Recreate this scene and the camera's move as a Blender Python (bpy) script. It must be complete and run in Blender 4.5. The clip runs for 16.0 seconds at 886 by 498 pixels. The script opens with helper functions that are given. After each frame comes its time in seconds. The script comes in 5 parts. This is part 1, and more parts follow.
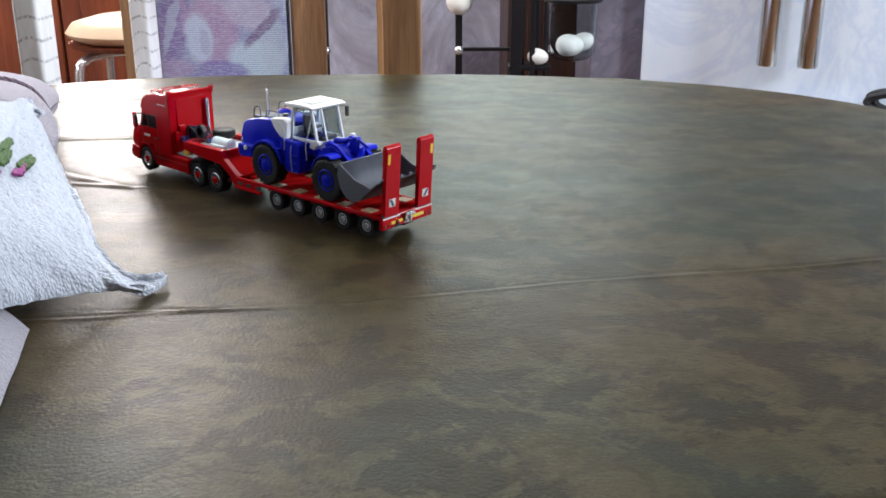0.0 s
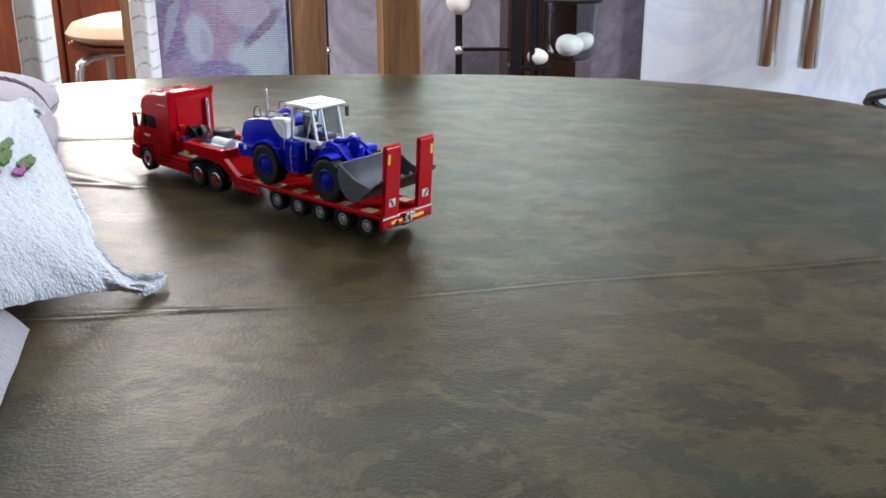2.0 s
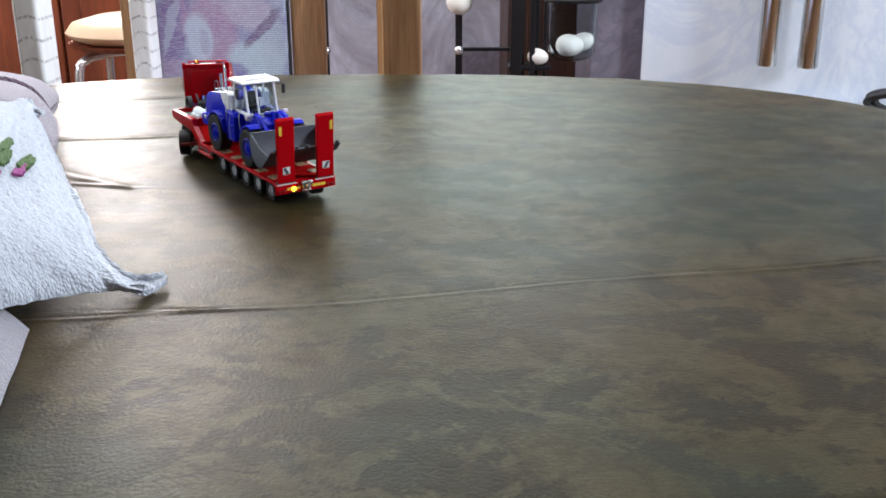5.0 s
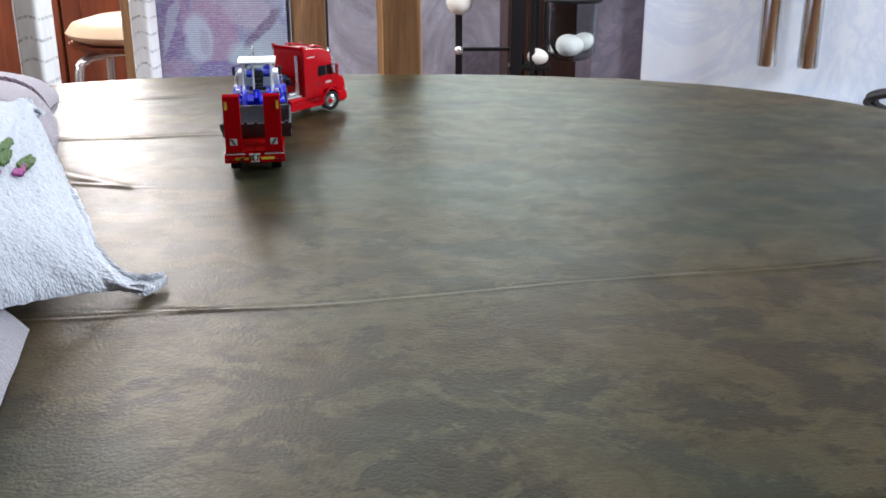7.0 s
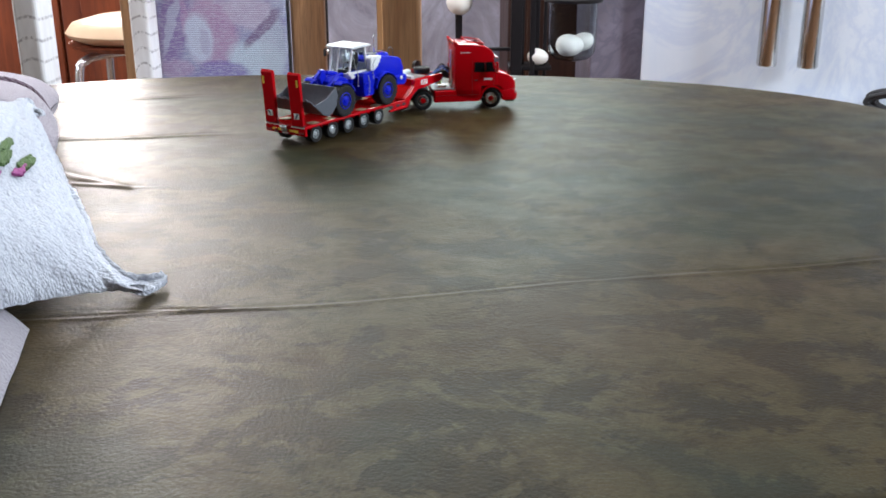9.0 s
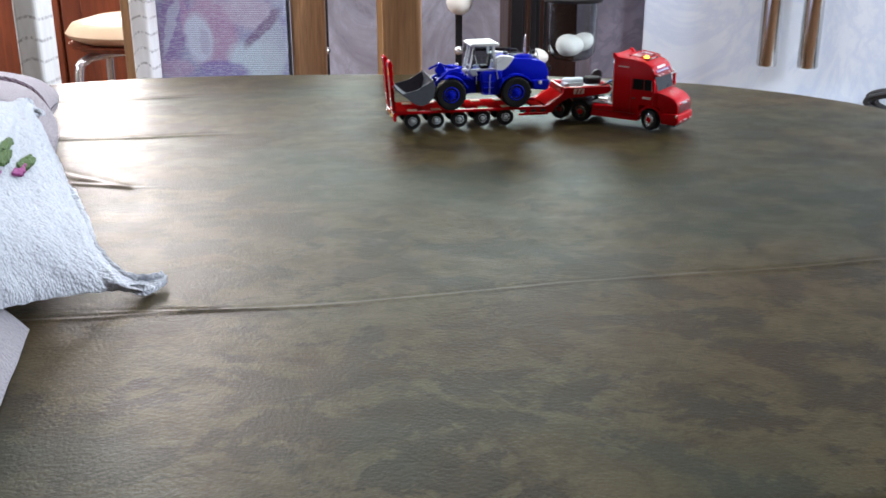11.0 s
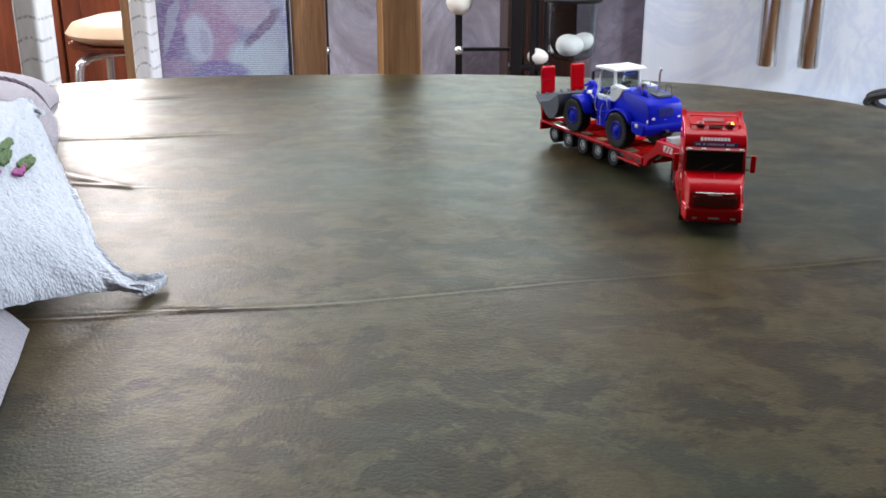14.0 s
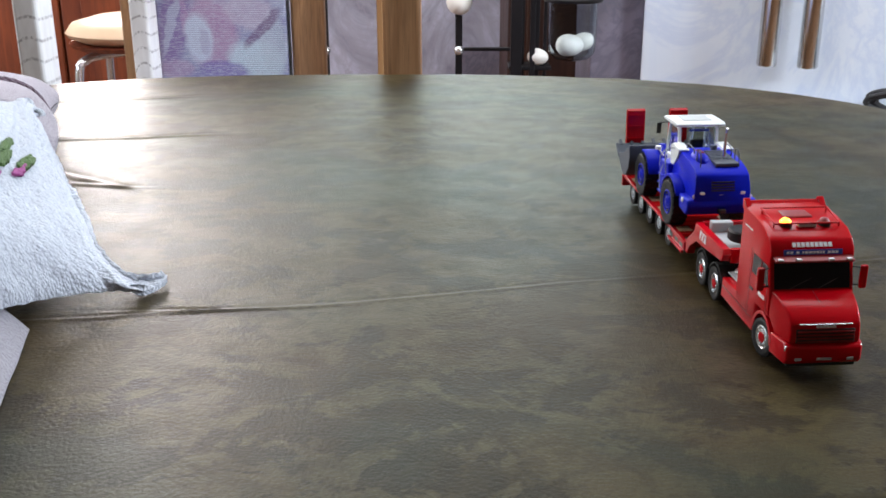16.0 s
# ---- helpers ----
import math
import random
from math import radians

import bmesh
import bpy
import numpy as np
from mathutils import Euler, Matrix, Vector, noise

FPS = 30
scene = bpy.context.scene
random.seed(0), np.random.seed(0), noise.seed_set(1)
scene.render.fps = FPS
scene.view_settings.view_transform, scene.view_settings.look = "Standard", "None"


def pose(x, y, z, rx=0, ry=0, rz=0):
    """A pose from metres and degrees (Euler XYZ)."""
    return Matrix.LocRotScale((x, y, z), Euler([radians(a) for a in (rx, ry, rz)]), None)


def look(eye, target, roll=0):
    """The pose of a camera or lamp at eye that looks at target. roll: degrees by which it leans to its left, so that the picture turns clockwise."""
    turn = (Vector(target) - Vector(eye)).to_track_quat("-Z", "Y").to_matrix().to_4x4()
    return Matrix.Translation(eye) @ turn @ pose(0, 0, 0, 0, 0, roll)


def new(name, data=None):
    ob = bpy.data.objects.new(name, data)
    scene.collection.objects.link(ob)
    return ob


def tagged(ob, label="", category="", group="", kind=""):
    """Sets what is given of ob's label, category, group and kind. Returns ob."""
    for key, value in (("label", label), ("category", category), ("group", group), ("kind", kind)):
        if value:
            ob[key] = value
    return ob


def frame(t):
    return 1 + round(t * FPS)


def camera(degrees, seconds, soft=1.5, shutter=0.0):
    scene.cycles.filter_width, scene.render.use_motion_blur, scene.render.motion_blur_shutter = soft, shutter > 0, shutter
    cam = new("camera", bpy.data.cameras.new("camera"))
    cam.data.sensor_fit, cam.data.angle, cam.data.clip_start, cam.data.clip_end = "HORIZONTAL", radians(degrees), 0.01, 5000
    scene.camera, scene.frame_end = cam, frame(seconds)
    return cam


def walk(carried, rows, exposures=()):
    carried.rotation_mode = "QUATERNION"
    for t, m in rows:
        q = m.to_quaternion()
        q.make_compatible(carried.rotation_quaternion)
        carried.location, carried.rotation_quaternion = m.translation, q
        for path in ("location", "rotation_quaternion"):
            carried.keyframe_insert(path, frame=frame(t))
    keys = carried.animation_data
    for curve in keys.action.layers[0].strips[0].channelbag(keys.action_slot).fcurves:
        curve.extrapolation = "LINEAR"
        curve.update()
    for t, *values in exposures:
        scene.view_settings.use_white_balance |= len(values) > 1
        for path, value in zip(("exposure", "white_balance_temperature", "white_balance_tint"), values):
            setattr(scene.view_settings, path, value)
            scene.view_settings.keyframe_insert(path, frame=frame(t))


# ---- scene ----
# ---------- camera: a phone that stands still, 25 cm over the table ----------
TABLE = 0.75
EYE = (0.0, 0.0, TABLE + 0.25285)
cam = camera(46.8, 16.0, soft=1.7, shutter=0.5)
aim = (0.0, math.cos(0.34524), EYE[2] - math.sin(0.34524))
walk(cam, [(0.0, look(EYE, aim, -0.156)), (16.0, look(EYE, aim, -0.156))])
scene.view_settings.exposure = 0.0

# ---------- light ----------
world = bpy.data.worlds.new("world")
scene.world = world
world.use_nodes = True
wn = world.node_tree.nodes
sky = wn.new("ShaderNodeTexSky")
sky.sky_type, sky.sun_disc = "NISHITA", False
sky.sun_elevation, sky.sun_rotation = radians(34), radians(-35)
world.node_tree.links.new(sky.outputs[0], wn["Background"].inputs[0])
wn["Background"].inputs[1].default_value = 0.12


def window_light(name, eye, target, w, h, watts, colour):
    """Area lamp in an opening: a window's daylight or an added fill."""
    la = bpy.data.lights.new(name, "AREA")
    la.shape, la.size, la.size_y, la.energy, la.color = "RECTANGLE", w, h, watts, colour
    ob = new(name, la)
    ob.matrix_world = look(eye, target)
    return ob


window_light("window_light_back", (-1.43, 4.12, 1.55), (-1.43, 0, 1.40), 0.80, 1.1, 160, (1.0, 0.93, 0.91))
# Wide back fill added for sheen on the far table, not a known window.
window_light("back_fill_light", (0.45, 4.12, 1.68), (0.45, 0, 1.25), 2.4, 0.85, 52, (0.86, 1.0, 0.98))
window_light("window_light_west", (-2.52, 2.10, 1.55), (0, 2.20, 1.25), 1.6, 1.2, 40, (0.86, 0.93, 1.0))
window_light("window_light_east", (2.32, 0.85, 1.76), (0, 1.60, 1.0), 0.50, 0.76, 76, (0.80, 0.89, 1.0))
# Overhead fill lamp added to lift the table; no roof window is known.
window_light("overhead_fill_light", (-0.15, 1.65, 2.47), (-0.15, 1.65, 0), 2.5, 1.3, 50, (0.92, 0.96, 1.0))

# ---------- materials ----------


def material(name, colour, rough=0.5, metal=0.0, spec=0.5, coat=0.0):
    m = bpy.data.materials.new(name)
    m.use_nodes = True
    b = m.node_tree.nodes["Principled BSDF"]
    b.inputs["Base Color"].default_value = (*colour, 1)
    b.inputs["Roughness"].default_value = rough
    b.inputs["Metallic"].default_value = metal
    b.inputs["Specular IOR Level"].default_value = spec
    b.inputs["Coat Weight"].default_value = coat
    return m


def mapping(m, scale=(1, 1, 1), turn=(0, 0, 0)):
    n, l = m.node_tree.nodes, m.node_tree.links
    tc, mp = n.new("ShaderNodeTexCoord"), n.new("ShaderNodeMapping")
    l.new(tc.outputs["Object"], mp.inputs[0])
    mp.inputs["Scale"].default_value, mp.inputs["Rotation"].default_value = scale, turn
    return mp.outputs[0]


def noise_tex(m, vec, scale, detail=4, rough=0.55, warp=0.0):
    n, l = m.node_tree.nodes, m.node_tree.links
    t = n.new("ShaderNodeTexNoise")
    t.inputs["Scale"].default_value, t.inputs["Detail"].default_value = scale, detail
    t.inputs["Roughness"].default_value, t.inputs["Distortion"].default_value = rough, warp
    l.new(vec, t.inputs["Vector"])
    return t.outputs["Fac"]


def ramp(m, fac, *stops):
    n, l = m.node_tree.nodes, m.node_tree.links
    r = n.new("ShaderNodeValToRGB")
    e = r.color_ramp.elements
    while len(e) < len(stops):
        e.new(0.5)
    for k, (p, c) in zip(e, stops):
        k.position, k.color = p, (*(c if isinstance(c, tuple) else (c, c, c)), 1)
    l.new(fac, r.inputs[0])
    return r.outputs[0]


def mix(m, fac, a, b, mode="MIX"):
    n, l = m.node_tree.nodes, m.node_tree.links
    x = n.new("ShaderNodeMix")
    x.data_type, x.blend_type = "RGBA", mode
    for k, v in ((0, fac), (6, a), (7, b)):
        if isinstance(v, (int, float)):
            x.inputs[k].default_value = v
        elif isinstance(v, tuple):
            x.inputs[k].default_value = (*v, 1)
        else:
            l.new(v, x.inputs[k])
    return x.outputs[2]


def feed(m, socket, value):
    m.node_tree.links.new(value, m.node_tree.nodes["Principled BSDF"].inputs[socket])


def bump(m, height, strength=0.3, dist=0.001, over=None):
    n, l = m.node_tree.nodes, m.node_tree.links
    b = n.new("ShaderNodeBump")
    b.inputs["Strength"].default_value, b.inputs["Distance"].default_value = strength, dist
    l.new(height, b.inputs["Height"])
    if over:
        l.new(over, b.inputs["Normal"])
    feed(m, "Normal", b.outputs[0])
    return b.outputs[0]


def worn(name, colour, rough, metal=0.0, coat=0.0, scale=300, amount=0.15, spec=0.5, relief=0.12):
    """Paint, plastic or metal with faint uneven colour, gloss and relief."""
    m = material(name, colour, rough, metal, spec, coat)
    v = mapping(m)
    f = noise_tex(m, v, scale, 5, 0.6)
    g = noise_tex(m, v, scale * 0.17, 3, 0.5)
    dark = tuple(c * (1 - amount) for c in colour)
    light = tuple(min(1, c * (1 + amount)) for c in colour)
    feed(m, "Base Color", mix(m, g, dark, light))
    feed(m, "Roughness", ramp(m, f, (0.3, max(0.03, rough * 0.8)), (0.7, min(1, rough * 1.25))))
    bump(m, f, relief, 0.0002)
    return m


def oilcloth():
    m = material("oilcloth", (0.1, 0.09, 0.05), 0.45, 0, 0.10)
    v = mapping(m, (1, 1.15, 1), (0, 0, radians(-10)))
    big = noise_tex(m, v, 17, 13, 0.74, 0.35)
    mid = noise_tex(m, v, 46, 10, 0.74, 0.4)
    tint = noise_tex(m, mapping(m, (1, 1.3, 1), (0.4, 0, 0.5)), 3.2, 5, 0.6, 0.4)
    fine = noise_tex(m, mapping(m), 700, 4, 0.65)
    leather = noise_tex(m, mapping(m), 430, 4, 0.6)
    base = mix(m, ramp(m, big, (0.475, 0.0), (0.495, 0.7), (0.53, 1.0)), (0.0175, 0.0120, 0.0040), (0.0460, 0.0348, 0.0132))
    base = mix(m, ramp(m, mid, (0.49, 0.0), (0.52, 0.45), (0.62, 0.60)), base, (0.0275, 0.0192, 0.0068))
    base = mix(m, ramp(m, tint, (0.38, 0.45), (0.50, 0.0)), base, (0.018, 0.030, 0.020))
    base = mix(m, ramp(m, tint, (0.52, 0.0), (0.66, 0.45)), base, (0.048, 0.025, 0.0070))
    base = mix(m, 0.50, base, ramp(m, fine, (0.25, 0.25), (0.75, 0.80)), "OVERLAY")
    feed(m, "Base Color", base)
    feed(m, "Roughness", ramp(m, mid, (0.3, 0.37), (0.7, 0.47)))
    a = bump(m, leather, 0.55, 0.0008)
    bump(m, noise_tex(m, mapping(m, (1, 1.5, 1)), 80, 4, 0.6), 0.16, 0.0012, a)
    return m


def wood(name, dark, light, scale=14.0, rough=0.42, along=(1, 1, 0.08)):
    m = material(name, light, rough, 0, 0.5)
    v = mapping(m, along)
    g = noise_tex(m, v, scale * 4, 6, 0.62, 1.4)
    r = noise_tex(m, v, scale, 3, 0.5, 2.5)
    p = noise_tex(m, mapping(m, (1, 1, 0.03)), 420, 3, 0.7)
    c = mix(m, ramp(m, r, (0.35, 0.0), (0.62, 1.0)), dark, light)
    c = mix(m, ramp(m, g, (0.4, 0.0), (0.65, 0.6)), c, tuple(0.6 * k for k in dark))
    c = mix(m, ramp(m, p, (0.56, 0.0), (0.68, 0.5)), c, tuple(0.4 * k for k in dark))
    feed(m, "Base Color", c)
    feed(m, "Roughness", ramp(m, g, (0.3, rough * 0.85), (0.7, rough * 1.3)))
    bump(m, p, 0.25, 0.0006)
    return m


def marbled(name, a, b, c, scale=3.2, rough=0.45):
    m = material(name, a, rough)
    v = mapping(m, (1, 1, 0.75), (0.3, 0.2, 0.5))
    big = noise_tex(m, v, scale, 6, 0.62, 1.6)
    vein = noise_tex(m, v, scale * 2.1, 7, 0.6, 2.4)
    col = mix(m, ramp(m, big, (0.36, 0.0), (0.62, 1.0)), a, b)
    col = mix(m, ramp(m, vein, (0.42, 0.0), (0.50, 0.6), (0.58, 0.0)), col, c)
    feed(m, "Base Color", col)
    bump(m, vein, 0.15, 0.001)
    return m


def wool(name, a, b, scale=160):
    m = material(name, a, 0.95, 0, 0.2)
    m.node_tree.nodes["Principled BSDF"].inputs["Sheen Weight"].default_value = 0.3
    v = mapping(m, (1, 1.7, 1))
    k = m.node_tree.nodes.new("ShaderNodeTexVoronoi")
    k.inputs["Scale"].default_value = scale
    m.node_tree.links.new(v, k.inputs["Vector"])
    f = noise_tex(m, mapping(m), 900, 4, 0.7)
    g = noise_tex(m, mapping(m), 14, 4, 0.6)
    col = mix(m, ramp(m, k.outputs["Distance"], (0.15, 0.0), (0.75, 0.8)), a, b)
    feed(m, "Base Color", mix(m, ramp(m, g, (0.35, 0.0), (0.7, 0.45)), col, tuple(0.8 * x for x in b)))
    one = bump(m, k.outputs["Distance"], 0.85, -0.0015)
    bump(m, f, 0.8, 0.0009, one)
    return m


def petal(m, under, warp, x, z, hx, hz, turn, colour, strength, edge=0.32):
    """A woven motif: a soft-edged oval in the plane of the chair back."""
    n, l = m.node_tree.nodes, m.node_tree.links
    mp, g = n.new("ShaderNodeMapping"), n.new("ShaderNodeTexGradient")
    mp.vector_type = "TEXTURE"
    mp.inputs["Location"].default_value = (x, -0.02, z)
    mp.inputs["Rotation"].default_value = (0, radians(turn), 0)
    mp.inputs["Scale"].default_value = (hx, 1.0, hz)
    g.gradient_type = "SPHERICAL"
    l.new(warp, mp.inputs[0])
    l.new(mp.outputs[0], g.inputs[0])
    return mix(m, ramp(m, g.outputs["Fac"], (0.02, 0.0), (edge, strength)), under, colour)


def tapestry():
    """Woven chair fabric with large faded petals and dark leaves."""
    m = material("tapestry", (0.4, 0.4, 0.5), 0.9, 0, 0.2)
    n, l = m.node_tree.nodes, m.node_tree.links
    t, a = n.new("ShaderNodeTexNoise"), n.new("ShaderNodeVectorMath")
    t.inputs["Scale"].default_value, t.inputs["Detail"].default_value = 26, 3
    flat = mapping(m)
    l.new(flat, t.inputs["Vector"])
    a.operation = "MULTIPLY_ADD"
    l.new(t.outputs["Color"], a.inputs[0])
    a.inputs[1].default_value = (0.03, 0.0, 0.03)
    off = mapping(m)
    off.node.inputs["Location"].default_value = (-0.015, 0, -0.015)
    l.new(off, a.inputs[2])
    v = a.outputs[0]
    c = mix(m, ramp(m, noise_tex(m, flat, 13, 4, 0.6, 0.8), (0.38, 0.0), (0.62, 1.0)), (0.25, 0.24, 0.42), (0.42, 0.46, 0.58))
    for x, z, hx, hz, turn, colour, k in ((-0.096, 0.736, 0.036, 0.090, 14, (0.24, 0.14, 0.34), 0.75), (-0.100, 0.740, 0.010, 0.070, 16, (0.48, 0.50, 0.62), 0.8), (-0.068, 0.735, 0.010, 0.075, -14, (0.42, 0.26, 0.44), 0.8),
                                          (-0.020, 0.722, 0.060, 0.088, -8, (0.46, 0.26, 0.40), 0.75), (-0.046, 0.712, 0.032, 0.056, -6, (0.56, 0.64, 0.74), 0.9), (-0.036, 0.706, 0.014, 0.030, -6, (0.40, 0.36, 0.52), 0.6),
                                          (0.064, 0.668, 0.068, 0.048, 8, (0.54, 0.66, 0.72), 0.9), (0.052, 0.764, 0.060, 0.036, 12, (0.52, 0.44, 0.54), 0.8), (0.100, 0.700, 0.030, 0.070, 0, (0.50, 0.58, 0.64), 0.7),
                                          (0.080, 0.733, 0.058, 0.013, -47, (0.17, 0.10, 0.19), 0.8), (0.002, 0.650, 0.056, 0.024, 4, (0.22, 0.18, 0.42), 0.85), (-0.096, 0.655, 0.040, 0.024, 0, (0.46, 0.30, 0.44), 0.6),
                                          (0.020, 0.85, 0.09, 0.06, 20, (0.46, 0.28, 0.42), 0.8), (-0.07, 0.88, 0.05, 0.07, -20, (0.50, 0.60, 0.70), 0.8), (0.03, 0.58, 0.1, 0.04, 0, (0.50, 0.60, 0.70), 0.7)):
        c = petal(m, c, v, x, z, hx, hz, turn, colour, k)
    w = n.new("ShaderNodeTexWave")
    w.bands_direction = "Z"
    w.inputs["Scale"].default_value, w.inputs["Distortion"].default_value = 75, 2.5
    w.inputs["Detail"].default_value, w.inputs["Detail Scale"].default_value = 3, 6
    l.new(flat, w.inputs["Vector"])
    th = noise_tex(m, mapping(m, (110, 110, 520)), 1.0, 3, 0.65)
    c = mix(m, ramp(m, th, (0.45, 0.0), (0.62, 0.50)), c, (0.56, 0.57, 0.66))
    c = mix(m, ramp(m, w.outputs["Fac"], (0.25, 0.35), (0.6, 0.0)), c, (0.14, 0.12, 0.24))
    feed(m, "Base Color", c)
    bump(m, w.outputs["Fac"], 0.5, 0.001)
    return m


def sunlit_oak():
    """Oak with strong sunlight put into its pale colour, dark open pores along arched year rings."""
    m = material("oak_lit_pale", (0.8, 0.8, 0.8), 0.45)
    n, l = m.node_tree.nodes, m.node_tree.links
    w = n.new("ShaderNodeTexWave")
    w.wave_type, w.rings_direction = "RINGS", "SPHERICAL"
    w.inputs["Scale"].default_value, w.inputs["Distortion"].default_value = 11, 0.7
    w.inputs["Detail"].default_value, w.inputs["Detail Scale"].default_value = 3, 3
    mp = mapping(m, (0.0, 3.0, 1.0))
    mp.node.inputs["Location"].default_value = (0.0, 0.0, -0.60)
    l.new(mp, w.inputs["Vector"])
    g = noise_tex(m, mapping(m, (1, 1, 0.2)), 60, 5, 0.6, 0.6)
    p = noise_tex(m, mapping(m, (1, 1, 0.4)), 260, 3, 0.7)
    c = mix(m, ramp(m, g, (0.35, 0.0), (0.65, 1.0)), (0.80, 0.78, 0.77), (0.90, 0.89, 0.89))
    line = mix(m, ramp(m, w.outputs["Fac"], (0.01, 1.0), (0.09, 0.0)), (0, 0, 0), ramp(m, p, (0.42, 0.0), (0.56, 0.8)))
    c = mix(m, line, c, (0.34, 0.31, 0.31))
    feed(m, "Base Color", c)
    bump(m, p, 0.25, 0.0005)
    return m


def glass(name, colour=(1, 1, 1), rough=0.02):
    m = material(name, colour, rough)
    m.node_tree.nodes["Principled BSDF"].inputs["Transmission Weight"].default_value = 1.0
    m.node_tree.nodes["Principled BSDF"].inputs["IOR"].default_value = 1.15
    return m


def glow(name, colour, strength):
    m = material(name, colour, 0.3)
    b = m.node_tree.nodes["Principled BSDF"]
    b.inputs["Emission Color"].default_value = (*colour, 1)
    b.inputs["Emission Strength"].default_value = strength
    return m


CLOTH = oilcloth()
RED = worn("red_paint", (0.45, 0.001, 0.006), 0.20, scale=2600, amount=0.06, spec=0.22, relief=0.03)
DARKRED = worn("dark_red_plastic", (0.22, 0.004, 0.006), 0.35, scale=2000, relief=0.04)
BLUE = worn("blue_paint", (0.004, 0.012, 0.46), 0.34, scale=2600, amount=0.08, spec=0.10, relief=0.03)
WHITE = worn("white_paint", (0.74, 0.76, 0.76), 0.35, scale=2600, amount=0.04, relief=0.03)
GREY = worn("bucket_grey", (0.075, 0.085, 0.105), 0.62, scale=1500, amount=0.2, relief=0.05)
LIGHTGREY = worn("light_grey_plastic", (0.42, 0.44, 0.45), 0.5, scale=400)
BLACK = worn("black_plastic", (0.012, 0.012, 0.013), 0.5, scale=400, amount=0.3)
RUBBER = worn("rubber", (0.008, 0.008, 0.009), 0.6, scale=700, amount=0.3, spec=0.25)
CHROME = worn("chrome", (0.80, 0.80, 0.81), 0.22, metal=0.85, scale=2500, amount=0.06, relief=0.03)
ALLOY = worn("alloy_rim", (0.74, 0.80, 0.86), 0.32, metal=0.0, scale=2500, amount=0.1, relief=0.03)
DECK = worn("deck_red", (0.42, 0.008, 0.008), 0.9, scale=1500, amount=0.25, spec=0.0)
TAN = wood("deck_wood", (0.36, 0.20, 0.10), (0.58, 0.38, 0.22), 200, 0.6, (0.15, 1, 1))
YELLOW = worn("yellow_reflector", (0.85, 0.60, 0.06), 0.35, scale=500, amount=0.05)
AMBER = glow("amber_lit", (1.0, 0.42, 0.02), 9.0)
SMOKE = worn("dark_window", (0.006, 0.007, 0.009), 0.08, scale=60, amount=0.05, spec=0.2, relief=0.0)
PANE = glass("clear_pane", (0.66, 0.71, 0.73))
SIGNBLUE = worn("sign_blue", (0.02, 0.05, 0.30), 0.4, scale=400)
PALEBLUE = worn("pale_tank", (0.66, 0.77, 0.80), 0.55, scale=900, amount=0.2)
HOSE = worn("blue_hose", (0.02, 0.10, 0.40), 0.4, scale=400)
OAK = wood("oak", (0.27, 0.135, 0.06), (0.47, 0.26, 0.13), 14)
LIT_OAK = wood("lit_oak", (0.62, 0.30, 0.12), (0.74, 0.42, 0.20), 14)
SUNLIT_OAK = sunlit_oak()
DARKWOOD = wood("dark_brown_wood", (0.035, 0.012, 0.007), (0.075, 0.028, 0.014), 9)
REDWOOD = wood("red_brown_wood", (0.16, 0.032, 0.012), (0.27, 0.062, 0.022), 9)
TABLEWOOD = wood("table_wood", (0.20, 0.10, 0.05), (0.34, 0.19, 0.09), 10)
PARQUET = wood("parquet", (0.14, 0.065, 0.03), (0.25, 0.13, 0.065), 8, 0.35, (1, 0.1, 1))
LILAC = marbled("lilac_plaster", (0.26, 0.24, 0.29), (0.62, 0.60, 0.72), (0.38, 0.35, 0.41), 4.2, 0.8)
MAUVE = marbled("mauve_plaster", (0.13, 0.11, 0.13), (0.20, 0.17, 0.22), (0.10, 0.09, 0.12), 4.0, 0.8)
MARBLE = marbled("white_marbled", (0.74, 0.79, 0.90), (0.86, 0.88, 0.93), (0.62, 0.68, 0.84), 2.2, 0.30)
# Dim brown; on the unseen walls it holds back bounced light.
DIM = worn("dim_brown", (0.085, 0.055, 0.038), 0.7, scale=40, amount=0.1)
PLASTER = worn("white_plaster", (0.28, 0.25, 0.22), 0.9, scale=60, amount=0.04)
STEEL = worn("brushed_steel", (0.60, 0.59, 0.58), 0.18, metal=1.0, scale=25, amount=0.05)
IRON = worn("black_iron", (0.010, 0.008, 0.009), 0.5, scale=120, amount=0.3, spec=0.2)
LEATHER = worn("beige_leather", (0.62, 0.42, 0.27), 0.45, scale=150, amount=0.1)
EGG = worn("white_ceramic", (0.80, 0.76, 0.70), 0.5, scale=60, amount=0.04)
WOOL = wool("white_wool", (0.72, 0.76, 0.82), (0.50, 0.53, 0.61), 340)
LINING = wool("lilac_lining", (0.40, 0.38, 0.42), (0.32, 0.30, 0.34), 420)
BRAID = wool("dark_braid", (0.10, 0.06, 0.09), (0.20, 0.14, 0.17), 300)
FLEECE = wool("lilac_fleece", (0.46, 0.41, 0.46), (0.36, 0.32, 0.37), 500)
LEAFYARN = wool("green_yarn", (0.06, 0.13, 0.03), (0.12, 0.20, 0.06), 300)
ROSEYARN = wool("magenta_yarn", (0.30, 0.04, 0.20), (0.45, 0.10, 0.32), 300)
TAPESTRY = tapestry()
CABLE = worn("dark_cable", (0.02, 0.018, 0.02), 0.5, scale=200)
BARS = worn("white_print", (0.75, 0.73, 0.72), 0.45, scale=2000, amount=0.05, relief=0.02)
# ---------- mesh helpers ----------


